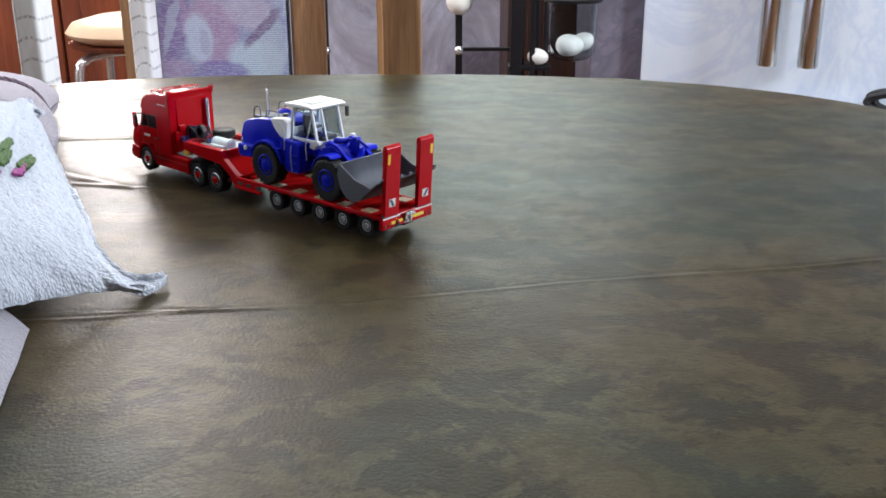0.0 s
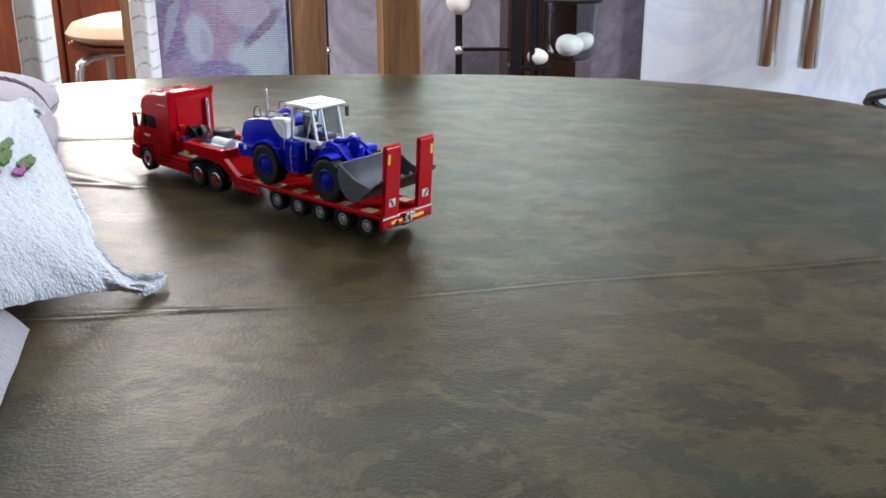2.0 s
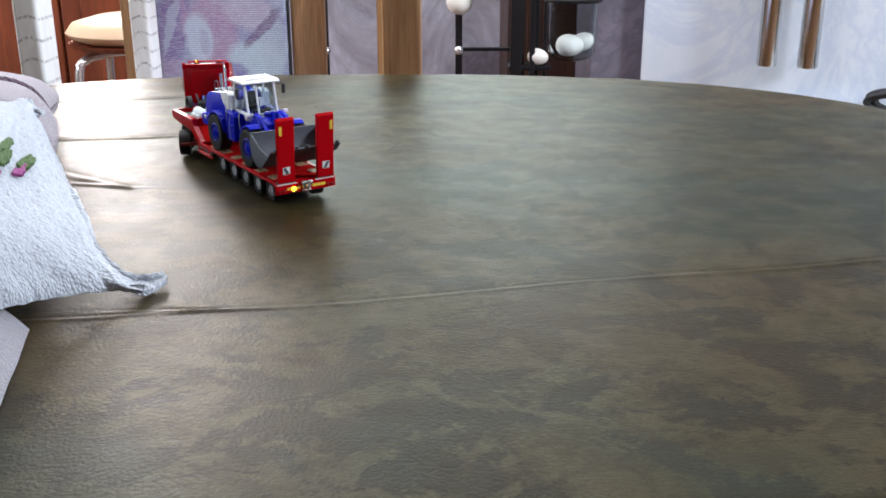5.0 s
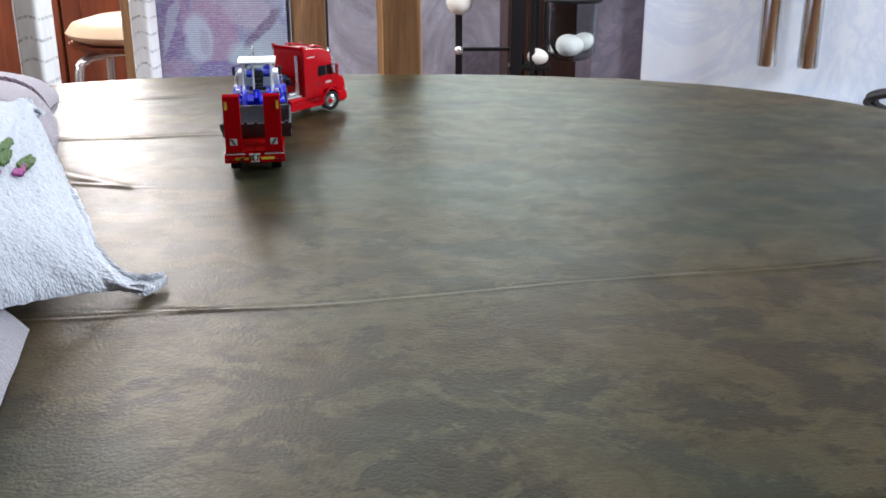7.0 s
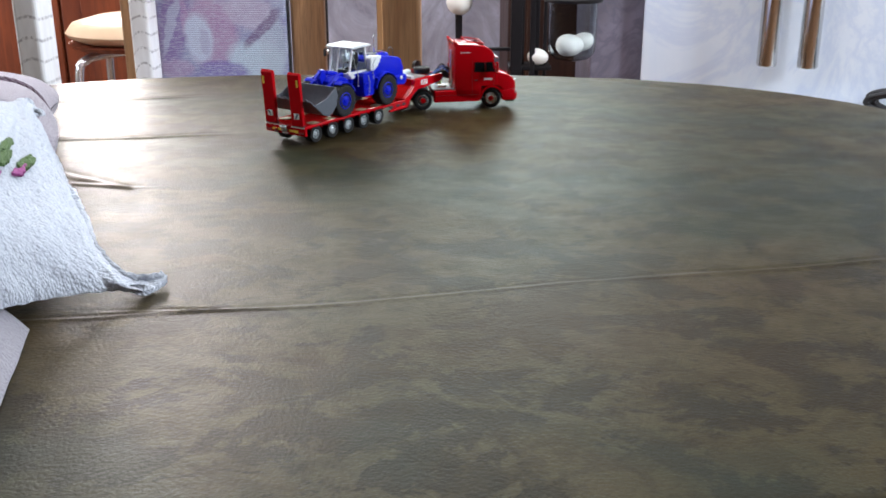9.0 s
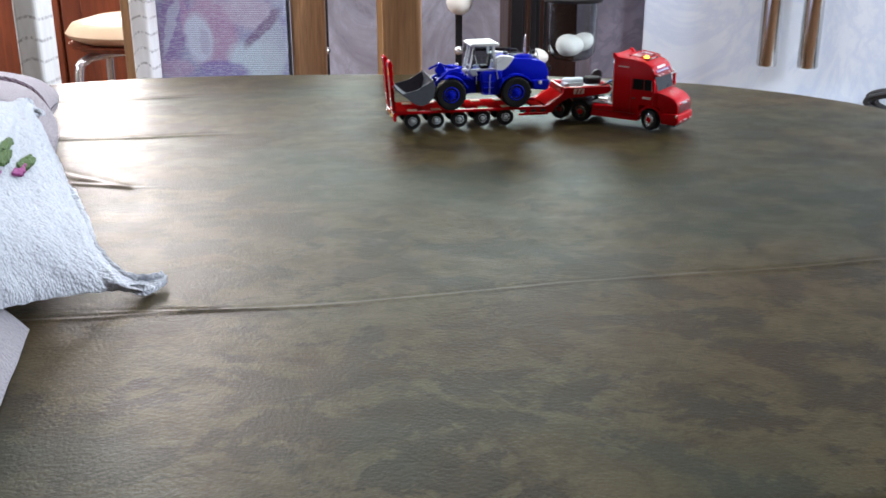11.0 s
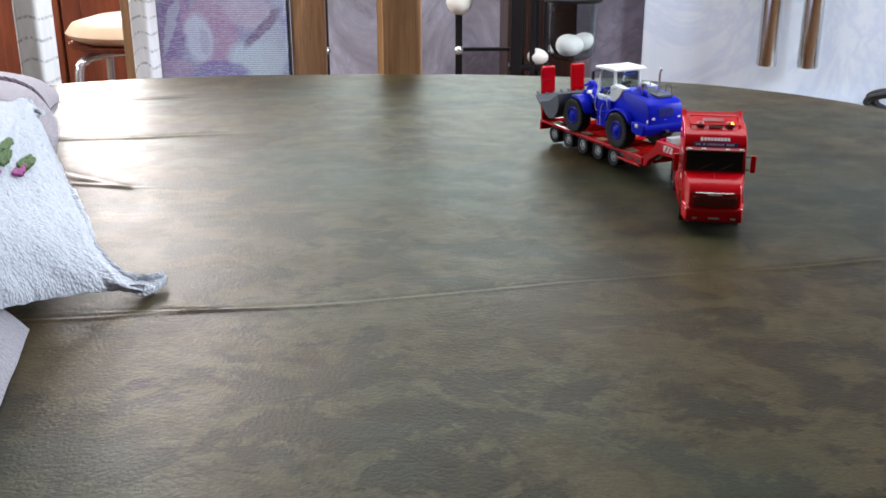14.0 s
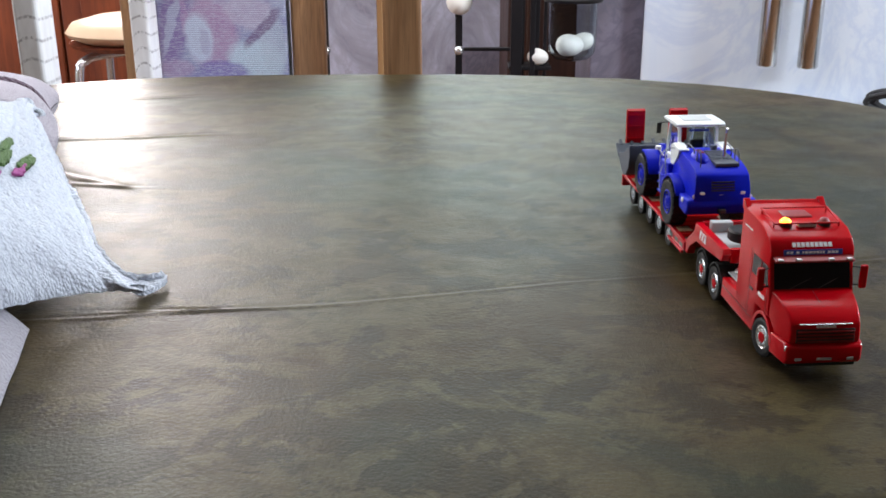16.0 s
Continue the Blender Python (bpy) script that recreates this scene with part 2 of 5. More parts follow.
def part(name, bm, mat, parent=None, label="", smooth=False):
    """Links a bmesh as one mesh object, under a thing where one is given."""
    me = bpy.data.meshes.new(name)
    bm.normal_update()
    bm.to_mesh(me)
    bm.free()
    me.materials.append(mat)
    if smooth:
        me.polygons.foreach_set("use_smooth", [True] * len(me.polygons))
        me.set_sharp_from_angle(angle=radians(38))
    ob = new(name, me)
    ob.parent = parent
    if label:
        ob["label"] = label
    return ob


def thing(name, label, category, group="", kind="", at=None):
    ob = new(name)
    ob.empty_display_size = 0.02
    if at:
        ob.matrix_world = at
    return tagged(ob, label, category, group, kind)


def soft_edges(bm, r, seg=2, angle=25):
    if r > 0:
        es = [e for e in bm.edges if len(e.link_faces) == 2 and e.calc_face_angle(0) > radians(angle)]
        bmesh.ops.bevel(bm, geom=es, offset=r, segments=seg, affect="EDGES", profile=0.5, clamp_overlap=True)
    return bm


def block(x0, x1, y0, y1, z0, z1, r=0.0, seg=2):
    bm = bmesh.new()
    bmesh.ops.create_cube(bm, size=1)
    for v in bm.verts:
        v.co = Vector((x0 + (v.co.x + 0.5) * (x1 - x0), y0 + (v.co.y + 0.5) * (y1 - y0), z0 + (v.co.z + 0.5) * (z1 - z0)))
    return soft_edges(bm, r, seg)


def prism(points, y0, y1, r=0.0, seg=2):
    """A side view in x and z, drawn across from y0 to y1."""
    bm = bmesh.new()
    lo, hi = min(y0, y1), max(y0, y1)
    a = [bm.verts.new((x, lo, z)) for x, z in points]
    b = [bm.verts.new((x, hi, z)) for x, z in points]
    n = len(points)
    bm.faces.new(a), bm.faces.new(b[::-1])
    for i in range(n):
        bm.faces.new((a[i], b[i], b[(i + 1) % n], a[(i + 1) % n])[::-1])
    bmesh.ops.recalc_face_normals(bm, faces=bm.faces)
    return soft_edges(bm, r, seg)


def rod(p, q, r, seg=10, r2=None):
    bm = bmesh.new()
    p, q = Vector(p), Vector(q)
    d = q - p
    m = Matrix.Translation((p + q) / 2) @ d.to_track_quat("Z", "Y").to_matrix().to_4x4()
    bmesh.ops.create_cone(bm, cap_ends=True, segments=seg, radius1=r, radius2=r if r2 is None else r2, depth=d.length, matrix=m)
    return bm


def pipe(points, r, seg=8):
    """A tube along a smoothed line."""
    pts = [Vector(p) for p in points]
    line = []
    n = len(pts)
    for i in range(n - 1):
        a, b, c, d = pts[max(0, i - 1)], pts[i], pts[i + 1], pts[min(n - 1, i + 2)]
        for k in range(6):
            t = k / 6
            line.append(0.5 * (2 * b + (c - a) * t + (2 * a - 5 * b + 4 * c - d) * t * t + (3 * b - a - 3 * c + d) * t ** 3))
    line.append(pts[-1])
    bm = bmesh.new()
    rings = []
    for i, p in enumerate(line):
        d = (line[min(i + 1, len(line) - 1)] - line[max(i - 1, 0)]).normalized()
        u = d.cross(Vector((0.3, 0.1, 1))).normalized()
        w = d.cross(u)
        rings.append([bm.verts.new(p + r * (math.cos(a) * u + math.sin(a) * w)) for a in (2 * math.pi * k / seg for k in range(seg))])
    for a, b in zip(rings, rings[1:]):
        for k in range(seg):
            bm.faces.new((a[k], a[(k + 1) % seg], b[(k + 1) % seg], b[k]))
    bm.faces.new(rings[0]), bm.faces.new(rings[-1])
    bmesh.ops.recalc_face_normals(bm, faces=bm.faces)
    return bm


def turned(profile, seg=24, axis="Y"):
    """A body of revolution: (radius, place along the axis)."""
    bm = bmesh.new()
    rings = []
    for r, h in profile:
        ring = []
        for k in range(seg):
            a = 2 * math.pi * k / seg
            c, s = r * math.cos(a), r * math.sin(a)
            ring.append(bm.verts.new((c, h, s) if axis == "Y" else (c, s, h)))
        rings.append(ring)
    for a, b in zip(rings, rings[1:]):
        for k in range(seg):
            bm.faces.new((a[k], a[(k + 1) % seg], b[(k + 1) % seg], b[k]))
    bm.faces.new(rings[0]), bm.faces.new(rings[-1])
    bmesh.ops.recalc_face_normals(bm, faces=bm.faces)
    return bm


def merged(*bms):
    out = bmesh.new()
    for b in bms:
        me = bpy.data.meshes.new("scrap")
        b.to_mesh(me)
        b.free()
        out.from_mesh(me)
        bpy.data.meshes.remove(me)
    return out


def ball(c, r, sx=1, sy=1, sz=1, u=20, v=12):
    bm = bmesh.new()
    bmesh.ops.create_uvsphere(bm, u_segments=u, v_segments=v, radius=r)
    for w in bm.verts:
        w.co = Vector((c[0] + w.co.x * sx, c[1] + w.co.y * sy, c[2] + w.co.z * sz))
    return bm


# ---------- the room ----------
X0, X1, Y0, Y1, HIGH = -2.6, 2.4, -1.8, 4.2, 2.5


def structure(name, bm, mat, label, parent=None):
    return tagged(part(name, bm, mat, parent), label, "", "", "structure")


structure("floor", block(X0, X1, Y0, Y1, -0.08, 0.0), PARQUET, "brown wooden parquet floor of a dining room")
# The ceiling's opening is made up to let the overhead fill through.
structure("ceiling", merged(block(X0 - 0.12, X1 + 0.12, Y0 - 0.12, 0.97, HIGH, HIGH + 0.1), block(X0 - 0.12, X1 + 0.12, 2.33, Y1 + 0.12, HIGH, HIGH + 0.1),
                            block(X0 - 0.12, -1.43, 0.97, 2.33, HIGH, HIGH + 0.1), block(1.13, X1 + 0.12, 0.97, 2.33, HIGH, HIGH + 0.1)), PLASTER, "plain white plaster ceiling with an opening added for overhead fill light")
# Out-of-view wall, darkened so little light bounces onto the truck front.
structure("wall_south", block(X0, X1, Y0 - 0.12, Y0, 0, HIGH), DIM, "unseen wall behind the camera, kept dark to cut bounced light")


def wall_with_window(name, along, a0, a1, b0, b1, w0, w1, s0, s1, mat, label):
    """A wall with one opening; along 'x' or 'y'."""
    def cut(p, q, z0, z1):
        return block(p, q, b0, b1, z0, z1) if along == "x" else block(b0, b1, p, q, z0, z1)
    return structure(name, merged(cut(a0, w0, 0, HIGH), cut(w1, a1, 0, HIGH), cut(w0, w1, 0, s0), cut(w0, w1, s1, HIGH)), mat, label)


structure("wall_north", merged(block(X0, -1.88, Y1, Y1 + 0.12, 0, HIGH), block(-0.98, -0.80, Y1, Y1 + 0.12, 0, HIGH), block(1.70, X1, Y1, Y1 + 0.12, 0, HIGH), block(-1.88, -0.98, Y1, Y1 + 0.12, 0, 0.98),
                               block(-1.88, -0.98, Y1, Y1 + 0.12, 2.12, HIGH), block(-0.80, 1.70, Y1, Y1 + 0.12, 0, 1.22), block(-0.80, 1.70, Y1, Y1 + 0.12, 2.14, HIGH)), PLASTER, "plain wall with one window and a wide opening added for fill light")
wall_with_window("wall_east", "y", Y0, Y1, X1, X1 + 0.12, 0.53, 1.17, 1.32, 2.20, DIM, "unseen wall with a window in it, kept dark to cut bounced light")
wall_with_window("wall_west", "y", Y0, Y1, X0 - 0.12, X0, 1.26, 2.94, 0.92, 2.18, PLASTER, "plain wall with a window in it")


def window_frame(name, along, a0, a1, b, z0, z1):
    ob = thing(name, "white window frame with one upright bar", "", "", "structure")
    def bar(p, q, s, t):
        return block(p, q, b - 0.03, b + 0.03, s, t, 0.004) if along == "x" else block(b - 0.03, b + 0.03, p, q, s, t, 0.004)
    for n, (p, q, s, t) in (("sill", (a0, a1, z0, z0 + 0.05)), ("head", (a0, a1, z1 - 0.05, z1)), ("jamb", (a0, a0 + 0.05, z0 + 0.05, z1 - 0.05)),
                            ("jamb", (a1 - 0.05, a1, z0 + 0.05, z1 - 0.05))):
        part(n, bar(p, q, s, t), WHITE, ob)


window_frame("window_1", "x", -1.88, -0.98, Y1 + 0.05, 0.98, 2.12)
# Frame of the made-up opening that holds the wide back fill.
window_frame("fill_opening_frame", "x", -0.80, 1.70, Y1 + 0.05, 1.22, 2.14)
window_frame("window_4", "y", 0.53, 1.17, X1 + 0.05, 1.32, 2.20)
window_frame("window_2", "y", 1.26, 2.94, X0 - 0.05, 0.92, 2.18)

# the lilac partition behind the chairs, with its corner and the bright marbled front beside it
structure("wall_lilac", block(-0.62, 0.62, 3.0, 3.12, 0, 1.06), LILAC, "low lilac and grey sponged plaster wall")
PANEL = pose(0.445, 2.30, 0, 0, 0, -20)
pier = structure("wall_marbled", block(0, 2.0, 0, 0.06, 0, 1.52, 0.003), MARBLE, "white marbled panel wall with soft blue veins")
pier.matrix_world = PANEL
# This end face's shade is painted as a darker mauve plaster.
structure("wall_return", block(0.336, 0.452, 2.335, 2.60, 0, 1.06, 0.003), MAUVE, "end of the marbled wall, its shade put into a grey mauve colour")
structure("wall_dado", block(0.045, 0.20, 2.975, 2.998, 0, 0.545, 0.003), MAUVE, "grey mauve lower band of the sponged wall")


def redwood_cabinet():
    ob = thing("sideboard", "red-brown wooden sideboard with panelled doors", "cabinet")
    part("carcass", block(-2.5, -0.66, 3.06, 3.5, 0.0, 0.97, 0.006), REDWOOD, ob)
    for i in range(4):
        a = -2.48 + i * 0.457
        d = part("door", block(a, a + 0.448, 3.038, 3.058, 0.06, 0.95, 0.004), REDWOOD, ob)
        part("panel", block(a + 0.06, a + 0.388, 3.030, 3.037, 0.13, 0.88, 0.006), REDWOOD, d)
    return ob


redwood_cabinet()

# ---------- the dining table and its oilcloth ----------
TC, TA, TB, TN = (-0.10, 0.902), 0.69, 0.545, 2.5


def rim(a, grow=0.0):
    c, s = math.cos(a), math.sin(a)
    return (TC[0] + math.copysign(abs(c) ** (2 / TN), c) * (TA + grow), TC[1] + math.copysign(abs(s) ** (2 / TN), s) * ((TB if s < 0 else 0.53) + grow))


def table():
    ob = thing("dining_table", "rounded wooden dining table under an oilcloth", "table")
    bm = bmesh.new()
    lo = [bm.verts.new((*rim(2 * math.pi * k / 96, -0.012), TABLE - 0.035)) for k in range(96)]
    hi = [bm.verts.new((*rim(2 * math.pi * k / 96, -0.006), TABLE - 0.006)) for k in range(96)]
    bm.faces.new(lo[::-1]), bm.faces.new(hi)
    for k in range(96):
        bm.faces.new((lo[k], lo[(k + 1) % 96], hi[(k + 1) % 96], hi[k]))
    part("tabletop", bm, TABLEWOOD, ob)
    for sx in (-1, 1):
        for sy in (-1, 1):
            x, y = TC[0] + sx * 0.42, TC[1] + sy * 0.30
            part("leg", rod((x, y, 0), (x, y, TABLE - 0.036), 0.028, 16, 0.038), TABLEWOOD, ob, "", True)
    return ob


table()


def crease(x, y, x0, y0, x1, y1, width, height, fade=0.06):
    """Height of a fold line from one place to another."""
    dx, dy = x1 - x0, y1 - y0
    n = math.hypot(dx, dy)
    s = ((x - x0) * dx + (y - y0) * dy) / n
    d = ((y - y0) * dx - (x - x0) * dy) / n + 0.003 * math.sin(s * 23)
    end = min(1, max(0, (s + fade) / fade)) * min(1, max(0, (n - s + fade) / fade))
    return height * end * (math.exp(-(d / width) ** 2) - 0.6 * math.exp(-((d - 1.9 * width) / width) ** 2))


FOLDS = ((-0.255, 0.578, -0.171, 0.591, 0.0018, 0.0006), (-0.171, 0.591, -0.102, 0.599, 0.0018, 0.0011), (-0.102, 0.599, 0.20, 0.656, 0.0018, 0.0004), (0.19, 0.656, 0.289, 0.676, 0.0020, 0.0011),
         (-0.44, 1.042, -0.27, 1.060, 0.004, 0.0012), (-0.50, 1.238, -0.34, 1.263, 0.004, 0.0010), (-0.363, 0.922, -0.295, 0.880, 0.004, 0.0011),
         (-0.36, 0.886, -0.29, 0.874, 0.004, 0.0012), (0.27, 1.36, 0.20, 1.42, 0.01, 0.0015))


def tablecloth():
    rings, seg = 320, 620
    co, faces = [], []
    for i in range(rings + 1):
        f = i / rings
        for k in range(seg):
            x, y = rim(2 * math.pi * k / seg)
            x, y = TC[0] + (x - TC[0]) * f, TC[1] + (y - TC[1]) * f
            z = sum(crease(x, y, *c) for c in FOLDS)
            z += 0.0009 * noise.noise((x * 9, y * 9, 0)) + 0.0004 * noise.noise((x * 30, y * 30, 3))
            e = max(0.0, (f - 0.985) / 0.015)
            co.append((x, y, TABLE + z * (1 - e) - 0.002 * e * e - 0.0009))
    for j in range(1, 14):
        drop = 0.20 * j / 13
        for k in range(seg):
            a = 2 * math.pi * k / seg
            g = 0.004 + 0.10 * drop * (0.5 + 0.5 * math.sin(a * 22 + 2.0 * math.sin(a * 5))) + 0.04 * drop
            x, y = rim(a, g)
            co.append((x, y, TABLE - 0.003 - drop))
    for i in range(rings + 13):
        for k in range(seg):
            a, b = i * seg + k, i * seg + (k + 1) % seg
            faces.append((a, a + seg, b + seg, b))
    me = bpy.data.meshes.new("tablecloth")
    me.from_pydata(co, [], faces)
    me.polygons.foreach_set("use_smooth", [True] * len(me.polygons))
    me.materials.append(CLOTH)
    ob = tagged(new("tablecloth", me), "olive green and brown marbled oilcloth with fold creases on the table", "tablecloth")
    return ob


tablecloth()


# ---------- the woollen throw on the table ----------
def smooth_through(rows, t):
    """Smooth value at t through rows of (t, value)."""
    ts, vs = [r[0] for r in rows], [r[1] for r in rows]
    if t <= ts[0]:
        return vs[0]
    if t >= ts[-1]:
        return vs[-1]
    i = max(k for k in range(len(ts)) if ts[k] <= t)
    s = (t - ts[i]) / (ts[i + 1] - ts[i])

    def slope(k):
        if k == 0 or k == len(ts) - 1:
            return 0.0
        return (vs[k + 1] - vs[k - 1]) / (ts[k + 1] - ts[k - 1])
    h = ts[i + 1] - ts[i]
    return (vs[i] * (1 + 2 * s) * (1 - s) ** 2 + slope(i) * h * s * (1 - s) ** 2
            + vs[i + 1] * s * s * (3 - 2 * s) + slope(i + 1) * h * s * s * (s - 1))


# the flap of the throw: its hem on the table, the ridge it rises to, and how steeply it starts, all along s
HEM = (((-0.25, -0.48), (0.0, -0.285), (0.2, -0.258), (0.4, -0.242), (0.65, -0.216), (0.85, -0.191), (1.0, -0.184)),
       ((-0.25, 0.44), (0.0, 0.500), (0.2, 0.549), (0.4, 0.584), (0.65, 0.610), (0.85, 0.616), (1.0, 0.639)),
       ((-0.25, 0.040), (0.0, 0.030), (0.2, 0.018), (0.4, 0.010), (0.65, 0.004), (0.85, 0.003), (1.0, 0.004)))
RIDGE = (((-0.25, -0.50), (0.0, -0.335), (0.2, -0.318), (0.4, -0.321), (0.65, -0.322), (0.85, -0.324), (1.0, -0.334)),
         ((-0.25, 0.58), (0.0, 0.620), (0.2, 0.706), (0.4, 0.764), (0.65, 0.787), (0.85, 0.799), (1.0, 0.830)),
         ((-0.25, 0.135), (0.0, 0.125), (0.2, 0.105), (0.4, 0.095), (0.65, 0.088), (0.85, 0.080), (1.0, 0.068)))
STEEP = ((-0.25, 2.6), (0.4, 2.6), (0.65, 1.6), (0.85, 1.10), (1.0, 0.95))
LIFT = ((-0.25, 1.0), (0.4, 1.0), (0.65, 1.05), (0.85, 1.35), (1.0, 1.8))


# s, v, their half lengths, yarn, stitches, label
EMBROIDERY = ((0.34, 0.815, 0.055, 0.010, "leaf", 7), (0.335, 0.770, 0.060, 0.012, "leaf", 8), (0.36, 0.755, 0.035, 0.016, "leaf", 6), (0.50, 0.730, 0.065, -0.004, "leaf", 8),
              (0.435, 0.705, 0.040, 0.006, "flower", 7), (0.46, 0.715, 0.022, 0.010, "flower", 5), (0.295, 0.705, 0.030, 0.010, "flower", 6))


def flap_point(s, v):
    """A place on the flap's face: s along the hem, v from the hem (0) to the ridge (1) and down behind it (1.4)."""
    a = [smooth_through(c, s) for c in HEM]
    b = [smooth_through(c, s) for c in RIDGE]
    k = min(v, 1.0)
    q = smooth_through(STEEP, s)
    gx, gy = k ** (q * (0.72 + 0.40 * max(0, (s - 0.5) / 0.5))), k ** q
    x, y = a[0] + (b[0] - a[0]) * gx, a[1] + (b[1] - a[1]) * gy
    z = a[2] + (b[2] - a[2]) * k ** smooth_through(LIFT, s)
    y -= 0.055 * max(0, (s - 0.65) / 0.35) * math.sin(math.pi * k ** 0.6) ** 1.5
    if v > 1:
        over = (v - 1) / 0.4
        y += 0.10 * over
        x -= 0.035 * over
        z -= 0.05 * over * over
    soft = min(1, v / 0.15)
    z += 0.0035 * noise.noise((s * 7, v * 4, 1)) * soft + 0.0010 * noise.noise((x * 210, y * 210, z * 210))
    x += 0.0030 * noise.noise((s * 9, 0.3, v * 5)) * soft + 0.0010 * noise.noise((x * 170, y * 170, 5))
    return (x, y + 0.0030 * noise.noise((s * 8, 2, v * 6)) * soft, TABLE + 0.001 + max(0.0015, z))


def roll_point(y, a):
    """A place on the rolled part: y along it, a round it in radians from its right flank over the top."""
    f = (y - 0.80) / 0.34
    end = max(0.0, 1 - max(0.0, (f - 0.90) / 0.10) ** 3) ** 0.5
    end = min(end, max(0.0, 1 - max(0.0, (0.10 - f) / 0.10) ** 3) ** 0.5)
    high = (0.092 - 0.006 * f - 0.034 * f * f) * (0.15 + 0.85 * end)
    wide = (0.064 + 0.004 * math.sin(y * 30)) * (0.1 + 0.9 * end)
    pinch = 1 - 0.07 * math.exp(-((y - 0.93 - 0.05 * math.cos(a)) / 0.012) ** 2)
    n = 1 + 0.05 * noise.noise((y * 14, a * 1.3, 2)) + 0.012 * noise.noise((y * 120, a * 9, 7))
    return (-0.376 - 0.36 * (y - 0.80) + wide * math.cos(a) * n * pinch, y, TABLE + 0.001 + high / 2 + high / 2 * math.sin(a) * n * pinch)


def sheet(name, co, nu, nv, mat, parent, thick, label=""):
    faces = [(a, a + 1, a + nv + 2, a + nv + 1) for i in range(nu) for a in (i * (nv + 1) + j for j in range(nv))]
    me = bpy.data.meshes.new(name)
    me.from_pydata(co, [], faces)
    me.polygons.foreach_set("use_smooth", [True] * len(me.polygons))
    me.materials.append(mat)
    ob = new(name, me)
    ob.parent = parent
    if label:
        ob["label"] = label
    if thick:
        so = ob.modifiers.new("thick", "SOLIDIFY")
        so.thickness, so.offset = thick, 1.0
    return ob


def throw():
    ob = thing("throw", "white knitted woollen throw with embroidered flowers, bunched on the table", "blanket")
    nu, nv = 300, 190
    sheet("flap", [flap_point(-0.25 + 1.25 * i / nu, 1.4 * j / nv) for i in range(nu + 1) for j in range(nv + 1)], nu, nv, WOOL, ob, 0.004)
    sheet("roll", [roll_point(0.80 + 0.34 * i / 120, 2 * math.pi * j / 96) for i in range(121) for j in range(97)], 120, 96, FLEECE, ob, 0.0, "rolled up pale lilac fleece side of the throw")
    # the lining that lies folded under the near hem; its unseen left rise is added to shade the cloth
    co = []
    for i in range(61):
        y = 0.33 + 0.23 * i / 60
        for j in range(61):
            run = 0.42 * (j / 60) ** 1.4
            z = 0.020 * math.sin(min(1, run / 0.03) * math.pi / 2) + 0.10 * min(1, max(0, (run - 0.05) / 0.25)) ** 1.3 * min(1, (0.66 - y) / 0.10) + 0.004 * noise.noise((run * 30, y * 20, 2)) * min(1, run / 0.03)
            co.append((-0.228 - 0.22 * (y - 0.473) - run + 0.002 * noise.noise((y * 30, 1, 1)), y, TABLE + 0.001 + max(0, z)))
    sheet("lining", co, 60, 60, LINING, ob, 0.003, "lilac grey lining folded under the throw")
    # dark braid round the roll
    for k in range(3):
        line = []
        for n in range(40):
            a = -0.9 + 0.078 * n
            p = Vector(roll_point(0.93 + 0.05 * math.cos(a) + 0.0035 * math.sin(n * 1.1 + 2.1 * k), a))
            c = Vector((-0.376 - 0.36 * (p.y - 0.80), p.y, TABLE + 0.045))
            line.append(p + (p - c).normalized() * (0.0022 + 0.0014 * math.cos(n * 1.1 + 2.1 * k)))
        part("braid", pipe(line, 0.0019, 7), BRAID, ob, "dark twisted braid", True)
    # embroidered leaves and flowers
    rnd = random.Random(11)
    for s, v, ds, dv, what, n in EMBROIDERY:
        mat, lab = (LEAFYARN, "green embroidered leaf") if what == "leaf" else (ROSEYARN, "magenta embroidered flower")
        line = []
        for i in range(n * 3):
            u = 2 * (i / (n * 3 - 1)) - 1
            side = (0.17 if i % 2 else -0.17) * math.cos(1.35 * u) * (1 + 0.2 * rnd.uniform(-1, 1))
            line.append(Vector(flap_point(s + ds * u - dv * side * 0.5, v + dv * u + ds * side * 2.2)) + Vector((0.0006, -0.0035, 0.0022)))
        part("embroidery", pipe(line, 0.0011, 6), mat, ob, lab, True)
    return ob


throw()

# ---------- the model vehicles, drawn in full-size metres and built at 1 to 50 ----------
S = 0.02


def vpart(name, bm, mat, parent, label="", smooth=False, at=None):
    bmesh.ops.scale(bm, vec=(S, S, S), verts=bm.verts)
    ob = part(name, bm, mat, parent, label, smooth)
    if at:
        ob.location = Vector(at) * S
    return ob


def tyre_mesh(r, w, lugs, hub, seg=32):
    """A tyre with shoulders and a cut tread."""
    h = w / 2
    prof = [(hub, -h * 0.82), (r * 0.80, -h), (r * 0.93, -h * 0.96), (r * 0.985, -h * 0.80), (r * 0.985, h * 0.80), (r * 0.93, h * 0.96), (r * 0.80, h), (hub, h * 0.82)]
    bm = turned(prof, seg)
    bars = [bm]
    for k in range(lugs):
        a = 2 * math.pi * k / lugs
        for sy in (-1, 1):
            b = block(-r * 0.055, r * 0.055, min(sy * h * 0.05, sy * h * 0.92), max(sy * h * 0.05, sy * h * 0.92), r * 0.95, r * 1.012)
            bmesh.ops.rotate(b, verts=b.verts, cent=(0, 0, 0), matrix=Matrix.Rotation(a + (math.pi / lugs if sy > 0 else 0), 3, "Y"))
            bars.append(b)
    return merged(*bars)


